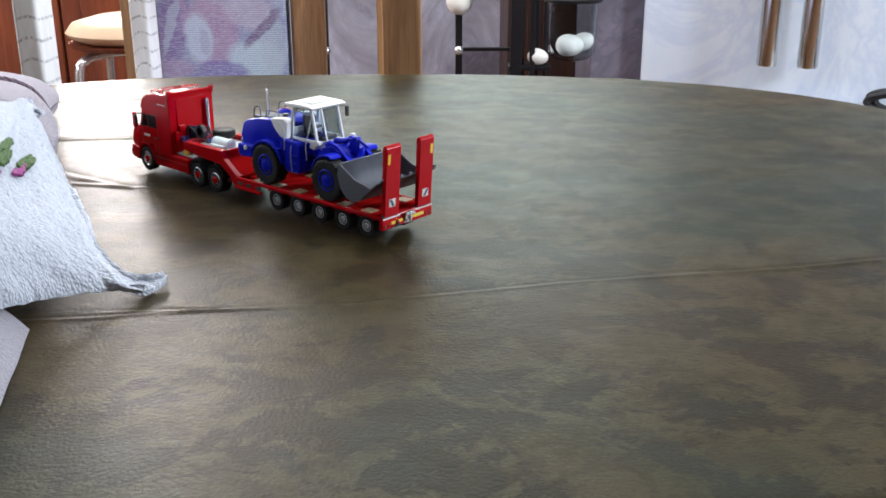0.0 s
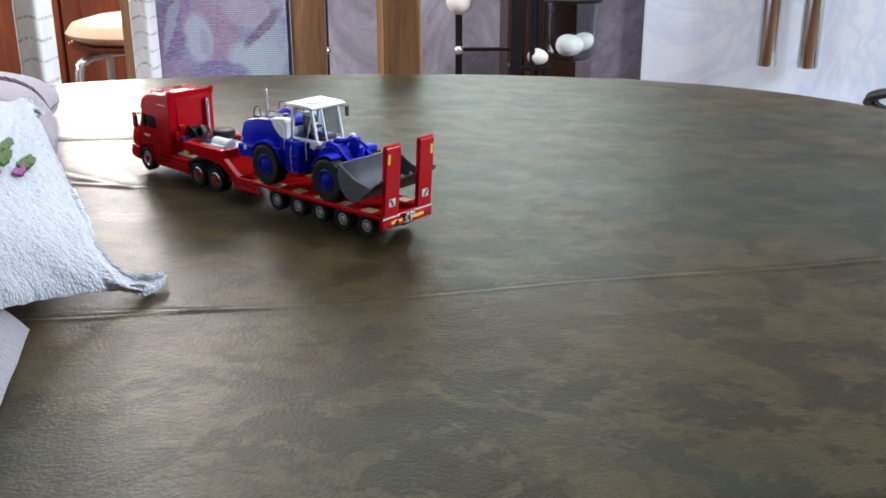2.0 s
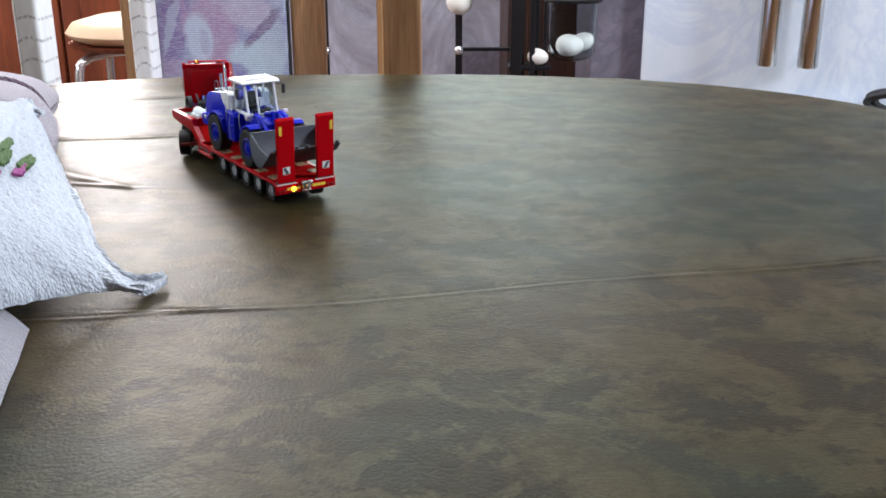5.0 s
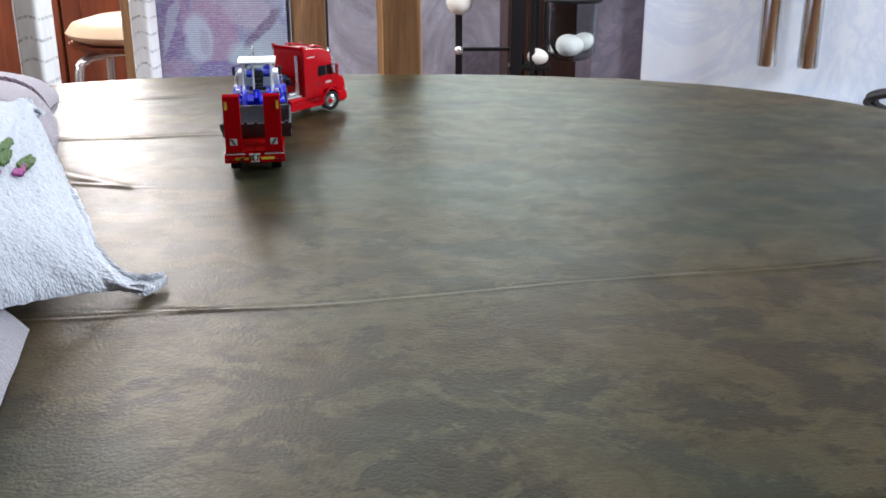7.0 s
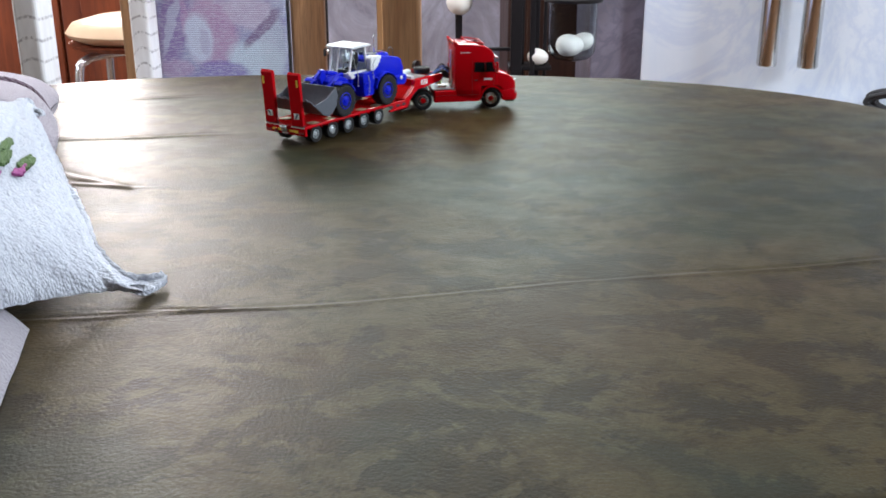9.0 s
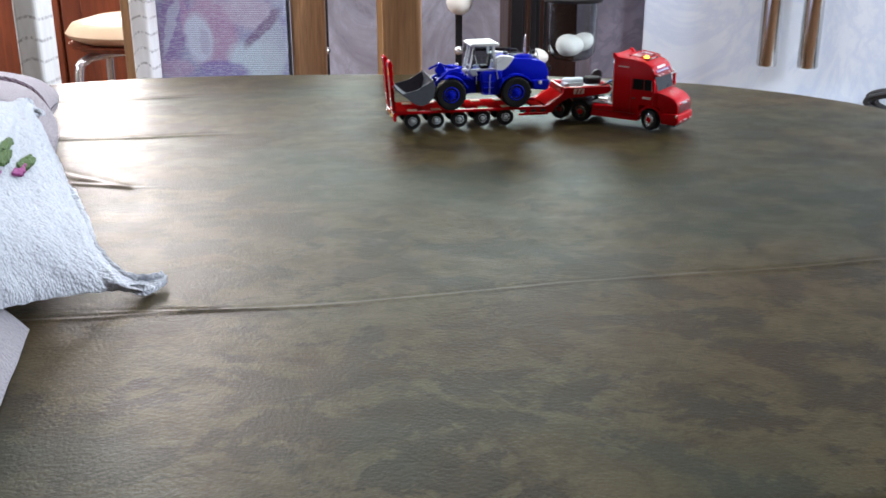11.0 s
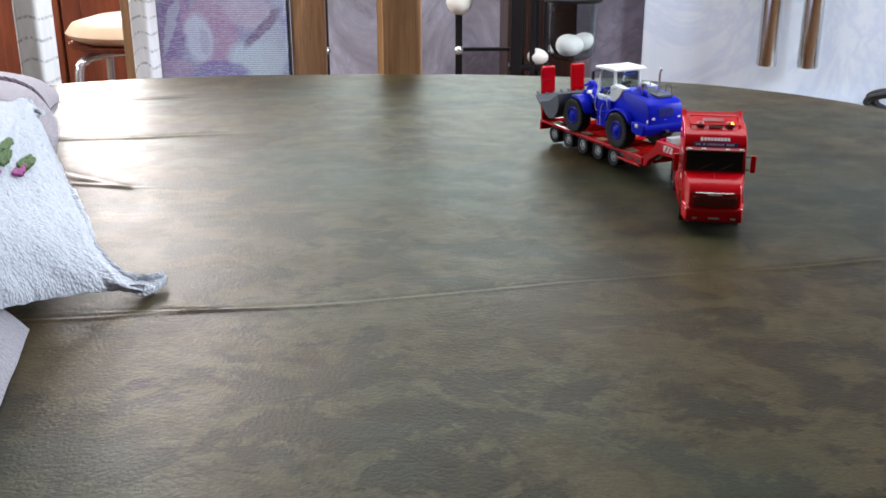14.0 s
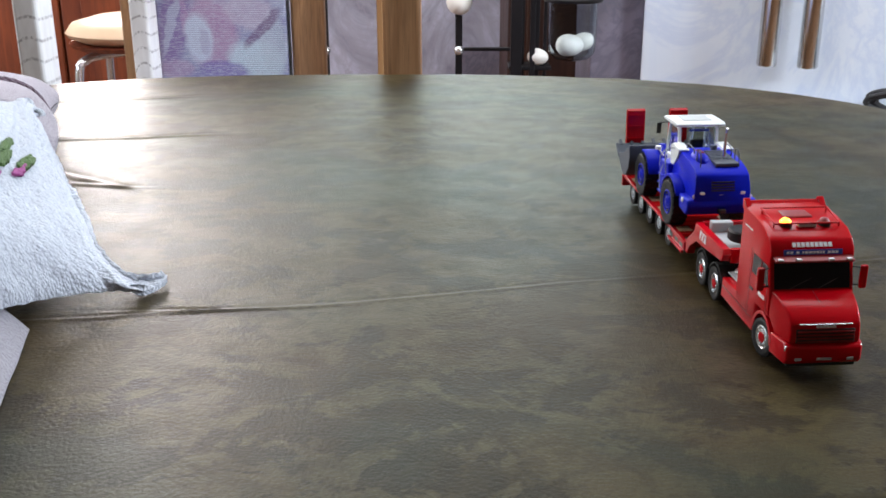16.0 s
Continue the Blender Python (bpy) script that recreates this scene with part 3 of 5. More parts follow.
def wheel(parent, x, y, z, r, w, rim_mat, hub_mat, hub=0.55, lugs=22, nuts=8, label="", dish=0.30, core=0.34):
    """A wheel with its origin on the axle; its outer face looks away from the middle."""
    side = 1 if y > 0 else -1
    h, hr = w / 2, r * hub
    axle = turned([(hr * core, -h * 0.6), (hr * core, h * 0.98), (hr * core * 0.75, h * 1.03), (hr * 0.03, h * 1.03)], 16)
    disc = turned([(hr, -h * 0.8), (hr * 1.03, h * 0.86), (hr * 0.93, h * 0.93), (hr * 0.86, h * (0.93 - dish)), (hr * 0.50, h * (0.93 - 0.5 * dish)), (hr * 0.36, h * 0.93), (hr * 0.1, h * 0.93)], 28)
    bolts = [rod((hr * 0.62 * math.cos(2 * math.pi * k / nuts), h * 0.4, hr * 0.62 * math.sin(2 * math.pi * k / nuts)),
                 (hr * 0.62 * math.cos(2 * math.pi * k / nuts), h * 0.97, hr * 0.62 * math.sin(2 * math.pi * k / nuts)), hr * 0.075, 6) for k in range(nuts)]
    pieces = [axle, merged(disc, *bolts), tyre_mesh(r, w, lugs, hr * 0.98)]
    if side < 0:
        for b in pieces:
            bmesh.ops.rotate(b, verts=b.verts, cent=(0, 0, 0), matrix=Matrix.Rotation(math.pi, 3, "Z"))
    ob = vpart("wheel", pieces[0], hub_mat, parent, label, True, (x, y, z))
    vpart("rim", pieces[1], rim_mat, ob, "", True)
    vpart("tyre", pieces[2], RUBBER, ob, "black rubber tyre", True)
    ob["r"] = r * S
    return ob


def print_bars(parent, name, rows, x, z0, h, y0, y1, mat, face="x", lean=0.0, seed=1):
    """Writing too small to read: a row of small bars on a face."""
    rnd = random.Random(seed)
    y, bms = y0, []
    while y < y1:
        w = min(rnd.uniform(0.06, 0.14), y1 - y)
        if w < 0.03:
            break
        bms.append(block(x - 0.012, x + 0.012, y, y + w, z0, z0 + h) if face == "x" else block(y, y + w, x - 0.012, x + 0.012, z0, z0 + h))
        y += w + 0.03
    bm = merged(*bms)
    if lean:
        bmesh.ops.rotate(bm, verts=bm.verts, cent=(x, 0, z0), matrix=Matrix.Rotation(lean, 3, "Y"))
    return vpart(name, bm, mat, parent)


# ----- the red bonneted tractor; its origin lies under the rear axle, x points forward -----
def tractor():
    ob = thing("toy_tractor_truck", "red bonneted heavy haulage model tractor with a high sleeper roof", "toy truck")
    wheels = []
    # frame
    ch = vpart("chassis", merged(block(-0.75, 6.2, -0.46, -0.34, 0.62, 0.92, 0.02), block(-0.75, 6.2, 0.34, 0.46, 0.62, 0.92, 0.02),
                                 *[block(x, x + 0.12, -0.34, 0.34, 0.66, 0.88) for x in (-0.7, 0.55, 2.2, 3.6)]), DARKRED, ob, "dark red ladder frame")
    for x in (0.0, 1.31, 5.41):
        vpart("axle", rod((x, -0.95, 0.58), (x, 0.95, 0.58), 0.09, 10), BLACK, ob)
    # fifth wheel plate
    vpart("coupling_plate", prism([(0.45, 0.94), (0.45, 1.08), (0.62, 1.14), (1.4, 1.14), (1.4, 1.0), (1.3, 0.94)], -0.45, 0.45, 0.03), GREY, ob, "grey coupling plate")
    vpart("deck_plate", block(1.9, 3.2, -0.95, 0.95, 1.12, 1.17, 0.015), LIGHTGREY, ob, "grey walkway behind the cab")
    # side skirts with tanks behind them
    for s in (-1, 1):
        a, b = sorted((s * 0.62, s * 1.17))
        vpart("side_skirt", prism([(1.98, 0.42), (2.02, 1.06), (3.2, 1.10), (4.72, 1.12), (4.72, 0.42)], a, b, 0.05), RED, ob)
        vpart("skirt_strip", block(2.1, 4.6, *sorted((s * 1.172, s * 1.185)), 0.80, 0.83), DARKRED, ob)
        for x in (0.0, 1.31):
            arc = [(x + 0.66 * math.cos(radians(a)), 0.58 + 0.66 * math.sin(radians(a))) for a in range(20, 161, 14)]
            arc2 = [(x + 0.62 * math.cos(radians(a)), 0.58 + 0.62 * math.sin(radians(a))) for a in range(160, 19, -14)]
            vpart("mudguard", prism(arc + arc2, *sorted((s * 0.60, s * 1.16))), BLACK, ob, "black mudguard")
    # sleeper cab
    cab = [(3.22, 0.95), (3.20, 3.78), (3.30, 3.82), (3.45, 3.75), (4.30, 3.71), (4.95, 3.61), (5.32, 3.42), (5.50, 3.18), (5.55, 2.98), (5.50, 2.88), (5.74, 2.06),
           (5.76, 1.30), (4.78, 1.30), (4.70, 0.55), (4.0, 0.55), (3.25, 0.75)]
    vpart("cab", prism(cab, -1.17, 1.17, 0.075, 3), RED, ob, "glossy red sleeper cab", True)
    vpart("rear_lip", prism([(3.17, 3.68), (3.13, 3.86), (3.19, 3.89), (3.36, 3.76)], -1.0, 1.0, 0.02), RED, ob)
    for s in (-1, 1):
        vpart("rear_lip", prism([(3.15, 3.64), (3.10, 3.93), (3.19, 3.96), (3.50, 3.70)], *sorted((s * 1.18, s * 1.0)), 0.02), RED, ob)
        y0, y1 = sorted((s * 1.165, s * 1.182))
        vpart("side_window", prism([(4.32, 2.12), (4.36, 2.70), (5.42, 2.70), (5.60, 2.12)], y0, y1, 0.015), SMOKE, ob, "dark side window")
        vpart("window_divider", prism([(4.98, 2.12), (4.98, 2.70), (5.03, 2.70), (5.03, 2.12)], *sorted((s * 1.17, s * 1.188))), DARKRED, ob)
        vpart("door_line", prism([(4.22, 0.72), (4.22, 2.80), (4.245, 2.80), (4.245, 0.72)], *sorted((s * 1.168, s * 1.176))), DARKRED, ob)
        vpart("door_line", prism([(5.52, 1.32), (5.52, 2.05), (5.545, 2.05), (5.545, 1.32)], *sorted((s * 1.168, s * 1.176))), DARKRED, ob)
        vpart("door_handle", block(4.34, 4.56, *sorted((s * 1.17, s * 1.205)), 1.62, 1.69, 0.01), BLACK, ob)
        vpart("side_flash", block(3.5, 4.1, *sorted((s * 1.168, s * 1.18)), 3.25, 3.29), BARS, ob)
        print_bars(ob, "print", 1, s * 1.176, 1.66, 0.11, 4.95, 5.40, BARS, "y", 0, 3)
        for z in (0.58, 0.86):
            vpart("step", block(4.80, 4.93, *sorted((s * 0.75, s * 1.12)), z, z + 0.06, 0.01), BLACK, ob)
        # mirrors
        m = vpart("mirror_arm", merged(rod((5.52, s * 1.15, 2.66), (5.66, s * 1.42, 2.66), 0.025, 6), rod((5.58, s * 1.15, 2.16), (5.66, s * 1.42, 2.16), 0.025, 6)), BLACK, ob)
        vpart("mirror", block(5.58, 5.72, *sorted((s * 1.34, s * 1.54)), 2.06, 2.74, 0.05), RED, m)
        vpart("mirror_glass", block(5.565, 5.585, *sorted((s * 1.36, s * 1.52)), 2.12, 2.68, 0.006), CHROME, m, "mirror glass")
    vpart("exhaust_pipe", merged(rod((3.04, -0.74, 1.2), (3.04, -0.74, 3.42), 0.085, 14), rod((3.04, -0.74, 1.15), (3.04, -0.74, 1.9), 0.11, 14)), CHROME, ob, "chrome exhaust stack", True)
    # windscreen, visor, wipers
    def slope_slab(x0, z0, x1, z1, t, y, r=0.02):
        dx, dz = x1 - x0, z1 - z0
        n = math.hypot(dx, dz)
        ox, oz = t * dz / n, -t * dx / n
        return prism([(x0, z0), (x1, z1), (x1 + ox, z1 + oz), (x0 + ox, z0 + oz)], -y, y, r)
    vpart("windscreen", slope_slab(5.725, 2.11, 5.515, 2.85, 0.022, 1.06), SMOKE, ob, "dark tinted windscreen")
    vpart("sun_visor", prism([(5.50, 2.90), (5.50, 3.02), (5.76, 2.93), (5.77, 2.88)], -1.10, 1.10, 0.02), DARKRED, ob, "dark red sun visor")
    for y in (-0.95, -0.45, 0.45, 0.95):
        vpart("marker_lamp", block(5.66, 5.775, y - 0.07, y + 0.07, 2.935, 2.985, 0.01), BARS, ob)
    vpart("wiper", merged(rod((5.77, -0.65, 2.13), (5.63, 0.10, 2.45), 0.014, 5), rod((5.77, 0.15, 2.13), (5.63, 0.85, 2.45), 0.014, 5)), BLACK, ob)
    # front roof sign
    def brow(z):
        return 5.55 - 0.25 * (z - 2.98) if z < 3.18 else 5.50 - 0.75 * (z - 3.18)
    def roof_sign(name, z0, z1, y0, y1, mat, off):
        return vpart(name, prism([(brow(z0) + off, z0), (brow(z1) + off, z1), (brow(z1) - 0.05, z1), (brow(z0) - 0.05, z0)], y0, y1), mat, ob)
    roof_sign("sign_strip", 3.03, 3.175, -0.82, 0.82, SIGNBLUE, 0.012)
    rnd = random.Random(5)
    y = -0.74
    while y < 0.72:
        w = rnd.uniform(0.04, 0.09)
        roof_sign("sign_print", 3.07, 3.13, y, y + w, BARS, 0.022)
        y += w + (0.03 if rnd.random() < 0.8 else 0.09)
    for k in range(9):
        roof_sign("sign_letter_bar", 3.235, 3.335, -0.56 + 0.125 * k, -0.56 + 0.125 * k + 0.095, BARS, 0.014)
    # bonnet, nose, grille
    hood = [(5.60, 1.28), (5.60, 2.09), (5.88, 2.06), (6.35, 1.93), (6.66, 1.76), (6.83, 1.54), (6.88, 1.25), (6.88, 1.00), (6.08, 1.00), (6.02, 1.12), (5.80, 1.28)]
    bm = prism(hood, -1.14, 1.14, 0.0)
    for v in bm.verts:
        k = max(0.0, (v.co.x - 5.6) / 1.3)
        v.co.y *= 1 - 0.17 * k * k - (0.05 if v.co.z > 1.6 else 0.0) * k
    vpart("bonnet", soft_edges(bm, 0.15, 4), RED, ob, "red engine bonnet", True)
    vpart("bonnet_seam", prism([(5.78, 2.085), (6.3, 1.955), (6.3, 1.94), (5.78, 2.07)], -0.012, 0.012), DARKRED, ob)
    bm = prism([(6.05, 0.42), (6.02, 1.01), (6.76, 1.01), (6.95, 0.93), (6.97, 0.55), (6.84, 0.40)], -1.17, 1.17, 0.0)
    for v in bm.verts:
        k = max(0.0, (v.co.x - 6.2) / 0.75)
        v.co.y *= 1 - 0.12 * k * k
    vpart("bumper", soft_edges(bm, 0.07, 3), RED, ob, "", True)
    vpart("air_dam", block(6.3, 6.80, -0.95, 0.95, 0.30, 0.42, 0.03), BLACK, ob)
    g = vpart("grille", prism([(6.80, 1.02), (6.80, 1.42), (6.885, 1.42), (6.905, 1.02)], -0.80, 0.80, 0.02), BLACK, ob, "dark grille")
    for i in range(4):
        vpart("grille_bar", block(6.87, 6.925, -0.77, 0.77, 1.05 + 0.095 * i, 1.09 + 0.095 * i, 0.01), DARKRED, g)
    vpart("grille_trim", block(6.80, 6.88, -0.72, 0.72, 1.535, 1.565, 0.01), CHROME, ob)
    for k in range(6):
        vpart("badge_bar", block(6.83, 6.895, -0.26 + 0.09 * k, -0.26 + 0.09 * k + 0.06, 1.46, 1.51), BARS, ob)
    for s in (-1, 1):
        h = vpart("headlight", block(6.68, 6.90, *sorted((s * 0.72, s * 1.06)), 0.78, 0.96, 0.03), CHROME, ob, "clear headlight")
        vpart("lens", block(6.895, 6.925, *sorted((s * 0.74, s * 1.00)), 0.80, 0.93, 0.012), PANE, h)
        vpart("fog_lamp", block(6.90, 6.985, *sorted((s * 0.62, s * 0.80)), 0.55, 0.63, 0.01), LIGHTGREY, ob)
        # wheel arch and its flare
        arc = [(5.41 + 0.72 * math.cos(radians(a)), 0.60 + 0.72 * math.sin(radians(a))) for a in range(0, 181, 12)]
        arc2 = [(5.41 + 0.61 * math.cos(radians(a)), 0.60 + 0.61 * math.sin(radians(a))) for a in range(180, -1, -12)]
        vpart("wheel_arch", prism(arc + arc2, *sorted((s * 0.72, s * 1.175)), 0.012), RED, ob)
    vpart("plate", block(6.965, 6.985, -0.20, 0.20, 0.565, 0.63), LIGHTGREY, ob)
    vpart("rear_panel_rib", prism([(3.175, 2.2), (3.175, 3.55), (3.21, 3.55), (3.21, 2.2)], -0.78, 0.78, 0.01), RED, ob)
    vpart("rear_box", block(3.05, 3.22, 0.78, 1.0, 1.55, 2.15, 0.04), RED, ob)
    vpart("engine_block", block(5.0, 6.1, -0.5, 0.5, 0.7, 1.25, 0.05), BLACK, ob)
    # roof: rail, centre hatch, beacons
    vpart("roof_rail", merged(rod((3.95, -0.95, 3.88), (4.95, -0.90, 3.74), 0.03, 8), rod((3.95, 0.95, 3.88), (4.95, 0.90, 3.74), 0.03, 8), rod((4.95, -0.90, 3.74), (4.95, 0.90, 3.74), 0.03, 8),
                              rod((3.95, -0.95, 3.88), (3.95, 0.95, 3.88), 0.03, 8),
                              *[rod((x, y, 3.5), (x, y, z), 0.025, 6) for x, z in ((4.0, 3.87), (4.9, 3.74)) for y in (-0.92, 0.92)]), RED, ob, "red roof rail")
    vpart("roof_lamp", block(4.82, 4.98, -0.26, 0.26, 3.62, 3.72, 0.03), LIGHTGREY, ob, "pale grey roof lamp")
    vpart("roof_hatch", block(3.75, 4.35, -0.40, 0.40, 3.69, 3.75, 0.03), DARKRED, ob)
    for y in (-0.55, 0.55):
        b = vpart("beacon", turned([(0.17, -0.10), (0.18, 0.0), (0.16, 0.03), (0.14, 0.0), (0.13, -0.08)], 18, "Z"), BLACK, ob, "amber flashing beacon", True, (4.78, y, 3.70))
        d = vpart("lamp_half", half_ball(0.150, 1), AMBER, b, "glowing amber half of the beacon", True)
        vpart("shade_half", half_ball(0.148, -1), DARKRED, d, "dark amber half of the beacon", True)
        BEACONS.append(d)
    # air hoses, cylinder and boxes behind the cab
    for k, (y, mat) in enumerate(((-0.35, BLACK), (-0.1, HOSE), (0.15, HOSE), (0.4, BLACK))):
        vpart("air_hose", pipe([(3.19, y, 1.65), (2.75, y * 1.3, 2.15 + 0.08 * k), (2.25, y * 0.9, 2.0), (1.70, y * 0.6, 1.75), (1.40, y * 0.4, 1.62)], 0.045, 8), mat, ob, "coiled air hose", True)
    for y0 in (0.70, 0.50):
        coil = [(3.0 - 0.055 * k * 0.5, y0 + 0.07 * math.cos(k * 1.57), 1.85 - 0.024 * k + 0.07 * math.sin(k * 1.57)) for k in range(26)]
        vpart("coil_hose", pipe(coil, 0.028, 6), HOSE, ob, "coiled blue air hose", True)
    vpart("hose_holder", block(3.08, 3.21, 0.45, 0.75, 1.8, 2.4, 0.03), RED, ob)
    vpart("battery_box", block(2.35, 2.68, 0.62, 0.92, 1.17, 1.38, 0.03), YELLOW, ob, "yellow box behind the cab")
    vpart("air_tank", rod((2.25, -0.75, 1.30), (2.75, -0.75, 1.30), 0.14, 14), CHROME, ob, "", True)
    vpart("spare_coil", turned([(0.34, -0.07), (0.36, 0), (0.34, 0.07), (0.22, 0.07), (0.20, 0), (0.22, -0.07)], 20), BLACK, ob, "", True, (2.95, 0.15, 1.95))
    vpart("rear_lamp_bar", block(-0.80, -0.74, -1.05, 1.05, 0.60, 0.76, 0.02), DARKRED, ob)
    for s in (-1, 1):
        for x in (0.0, 1.31):
            wheels.append(wheel(ob, x, s * 0.93, 0.56, 0.55, 0.52, CHROME, RED, 0.58, 26, 10, "chromed wheel with a red hub", 0.25, 0.46))
        wheels.append(wheel(ob, 5.41, s * 0.98, 0.56, 0.55, 0.36, CHROME, RED, 0.60, 26, 10, "chromed wheel with a red hub", 0.12, 0.46))
        wheels[-1]["steer"] = 1
    return ob, wheels


def half_ball(r, side):
    """The upper or lower half of a ball."""
    bm = bmesh.new()
    bmesh.ops.create_uvsphere(bm, u_segments=20, v_segments=12, radius=r)
    bmesh.ops.delete(bm, geom=[v for v in bm.verts if v.co.z * side < -0.01 * r], context="VERTS")
    bmesh.ops.contextual_create(bm, geom=[e for e in bm.edges if len(e.link_faces) == 1])
    return bm


BEACONS = []


# ----- the low-bed trailer; its origin lies under the last axle, x points forward -----
def trailer():
    ob = thing("toy_lowbed_trailer", "red five-axle low-bed model trailer with raised loading ramps", "toy trailer")
    wheels = []
    side = [(-0.98, 0.55), (-0.98, 0.92), (7.0, 0.92), (7.55, 0.90), (7.55, 0.62), (6.2, 0.62), (6.0, 0.72), (-0.5, 0.72)]
    vpart("bed_frame", prism(side, -0.62, 0.62, 0.02), DECK, ob, "red trailer frame")
    for s in (-1, 1):
        vpart("side_rail", prism([(-0.98, 0.88), (-0.98, 1.02), (7.0, 1.02), (7.55, 0.98), (7.55, 0.66), (6.2, 0.66), (6.0, 0.88)], *sorted((s * 1.18, s * 1.32)), 0.02), RED, ob)
    # deck: cross beams and wooden boards
    for i in range(17):
        x = -0.85 + 0.47 * i
        vpart("cross_beam", block(x, x + 0.12, -1.18, 1.18, 0.88, 1.0, 0.01), DECK, ob)
    for i in range(15):
        x = -0.70 + 0.47 * i
        for s in (-1, 1):
            vpart("deck_plate", block(x, x + 0.33, *sorted((s * 0.01, s * 1.17)), 0.93, 0.985, 0.01), DECK, ob)
    for x in (-0.25, 1.05, 2.35, 3.65, 4.95, 6.0):
        for s in (-1, 1):
            vpart("deck_board", block(x, x + 0.52, *sorted((s * 0.70, s * 1.16)), 0.985, 1.022, 0.008), TAN, ob, "tan wooden deck board")
    for i in range(5):
        for s in (-1, 1):
            arc = [(i * 1.29 + 0.54 * math.cos(radians(a)), 0.50 + 0.50 * math.sin(radians(a))) for a in range(30, 151, 15)]
            arc2 = [(i * 1.29 + 0.50 * math.cos(radians(a)), 0.50 + 0.465 * math.sin(radians(a))) for a in range(150, 29, -15)]
            vpart("wheel_cover", prism(arc + arc2, *sorted((s * 0.64, s * 1.18))), RED, ob)
        vpart("axle", rod((i * 1.29, -0.8, 0.44), (i * 1.29, 0.8, 0.44), 0.08, 8), BLACK, ob)
    # side pockets with lashing eyes along the front part
    for s in (-1, 1):
        for x in (5.9, 6.5, 7.05):
            vpart("lashing_slot", block(x, x + 0.34, *sorted((s * 1.315, s * 1.33)), 0.72, 0.86, 0.01), BLACK, ob)
        vpart("outrigger_rail", block(5.85, 7.5, *sorted((s * 1.30, s * 1.40)), 0.56, 0.66, 0.015), RED, ob)
    # gooseneck
    neck = [(7.40, 0.62), (7.40, 1.02), (7.62, 1.12), (8.30, 1.62), (8.42, 1.96), (11.05, 1.96), (11.15, 1.80), (11.0, 1.55), (9.4, 1.40), (8.6, 1.36), (7.95, 0.95), (7.75, 0.62)]
    for s in (-1, 1):
        vpart("neck_side", prism(neck, *sorted((s * 1.00, s * 1.27)), 0.03), RED, ob)
        if s > 0:
            continue
        plate = vpart("warning_plate", block(8.95, 9.55, *sorted((s * 1.27, s * 1.285)), 1.58, 1.86, 0.004), BARS, ob, "white plate with slanting red stripes")
        for k in range(2):
            vpart("stripe", prism([(9.04 + 0.22 * k, 1.60), (9.13 + 0.22 * k, 1.60), (9.25 + 0.22 * k, 1.84), (9.16 + 0.22 * k, 1.84)], *sorted((s * 1.285, s * 1.292))), RED, plate)
    for s in (-1, 1):
        vpart("neck_ram", rod((7.9, s * 0.8, 0.95), (8.7, s * 0.8, 1.42), 0.09, 10), CHROME, ob, "", True)
    vpart("neck_floor", block(8.35, 11.0, -1.0, 1.0, 1.62, 1.74, 0.02), LIGHTGREY, ob, "grey gooseneck deck")
    vpart("neck_front", block(10.98, 11.12, -1.0, 1.0, 1.5, 1.98, 0.03), RED, ob)
    vpart("neck_rear", block(8.30, 8.44, -1.0, 1.0, 1.45, 1.97, 0.02), RED, ob)
    vpart("neck_slope", prism([(7.42, 0.80), (7.42, 1.0), (8.32, 1.62), (8.40, 1.48), (7.8, 0.85)], -1.0, 1.0, 0.02), DECK, ob)
    vpart("kingpin", rod((10.01, 0, 1.12), (10.01, 0, 1.64), 0.10, 12), CHROME, ob)
    vpart("neck_tank", merged(rod((8.9, 0.38, 1.95), (9.95, 0.38, 1.95), 0.25, 20), rod((8.84, 0.38, 1.95), (10.01, 0.38, 1.95), 0.20, 20), block(9.0, 9.9, 0.05, 0.75, 1.74, 1.95, 0.03)), PALEBLUE, ob, "pale blue tank on the gooseneck", True)
    w = vpart("spare_wheel", turned([(0.26, -0.16), (0.44, -0.18), (0.50, -0.12), (0.50, 0.12), (0.44, 0.18), (0.26, 0.16)], 26, "Z"), RUBBER, ob, "spare tyre lying flat", True, (10.30, -0.34, 2.16))
    vpart("rim", turned([(0.27, -0.10), (0.27, 0.12), (0.22, 0.14), (0.10, 0.04), (0.05, 0.04)], 20, "Z"), ALLOY, w, "", True)
    vpart("hose_reel", merged(turned([(0.30, -0.1), (0.30, 0.1), (0.2, 0.1), (0.2, -0.1)], 20)), BLACK, ob, "", True, (10.85, 0.45, 2.28))
    vpart("tool_box", block(8.55, 8.85, -0.85, -0.15, 1.74, 2.08, 0.03), LIGHTGREY, ob)
    # tail
    vpart("rear_beam", block(-1.06, -0.90, -1.36, 1.36, 0.52, 1.00, 0.03), RED, ob, "red rear beam")
    for s in (-1, 1):
        vpart("reflector_strip", block(-1.075, -1.058, *sorted((s * 0.28, s * 0.88)), 0.66, 0.78, 0.006), YELLOW, ob, "yellow reflector strip")
        vpart("light_rail", block(-1.075, -1.055, *sorted((s * 0.42, s * 1.32)), 0.92, 0.96), BARS, ob)
        for y in (1.02, 1.22):
            vpart("tail_lamp", turned([(0.06, -0.0), (0.06, 0.03), (0.03, 0.04)], 12, "Z"), DARKRED, ob, "round red tail lamp", True, (-1.06, s * y, 0.66)).rotation_euler = (0, radians(-90), 0)
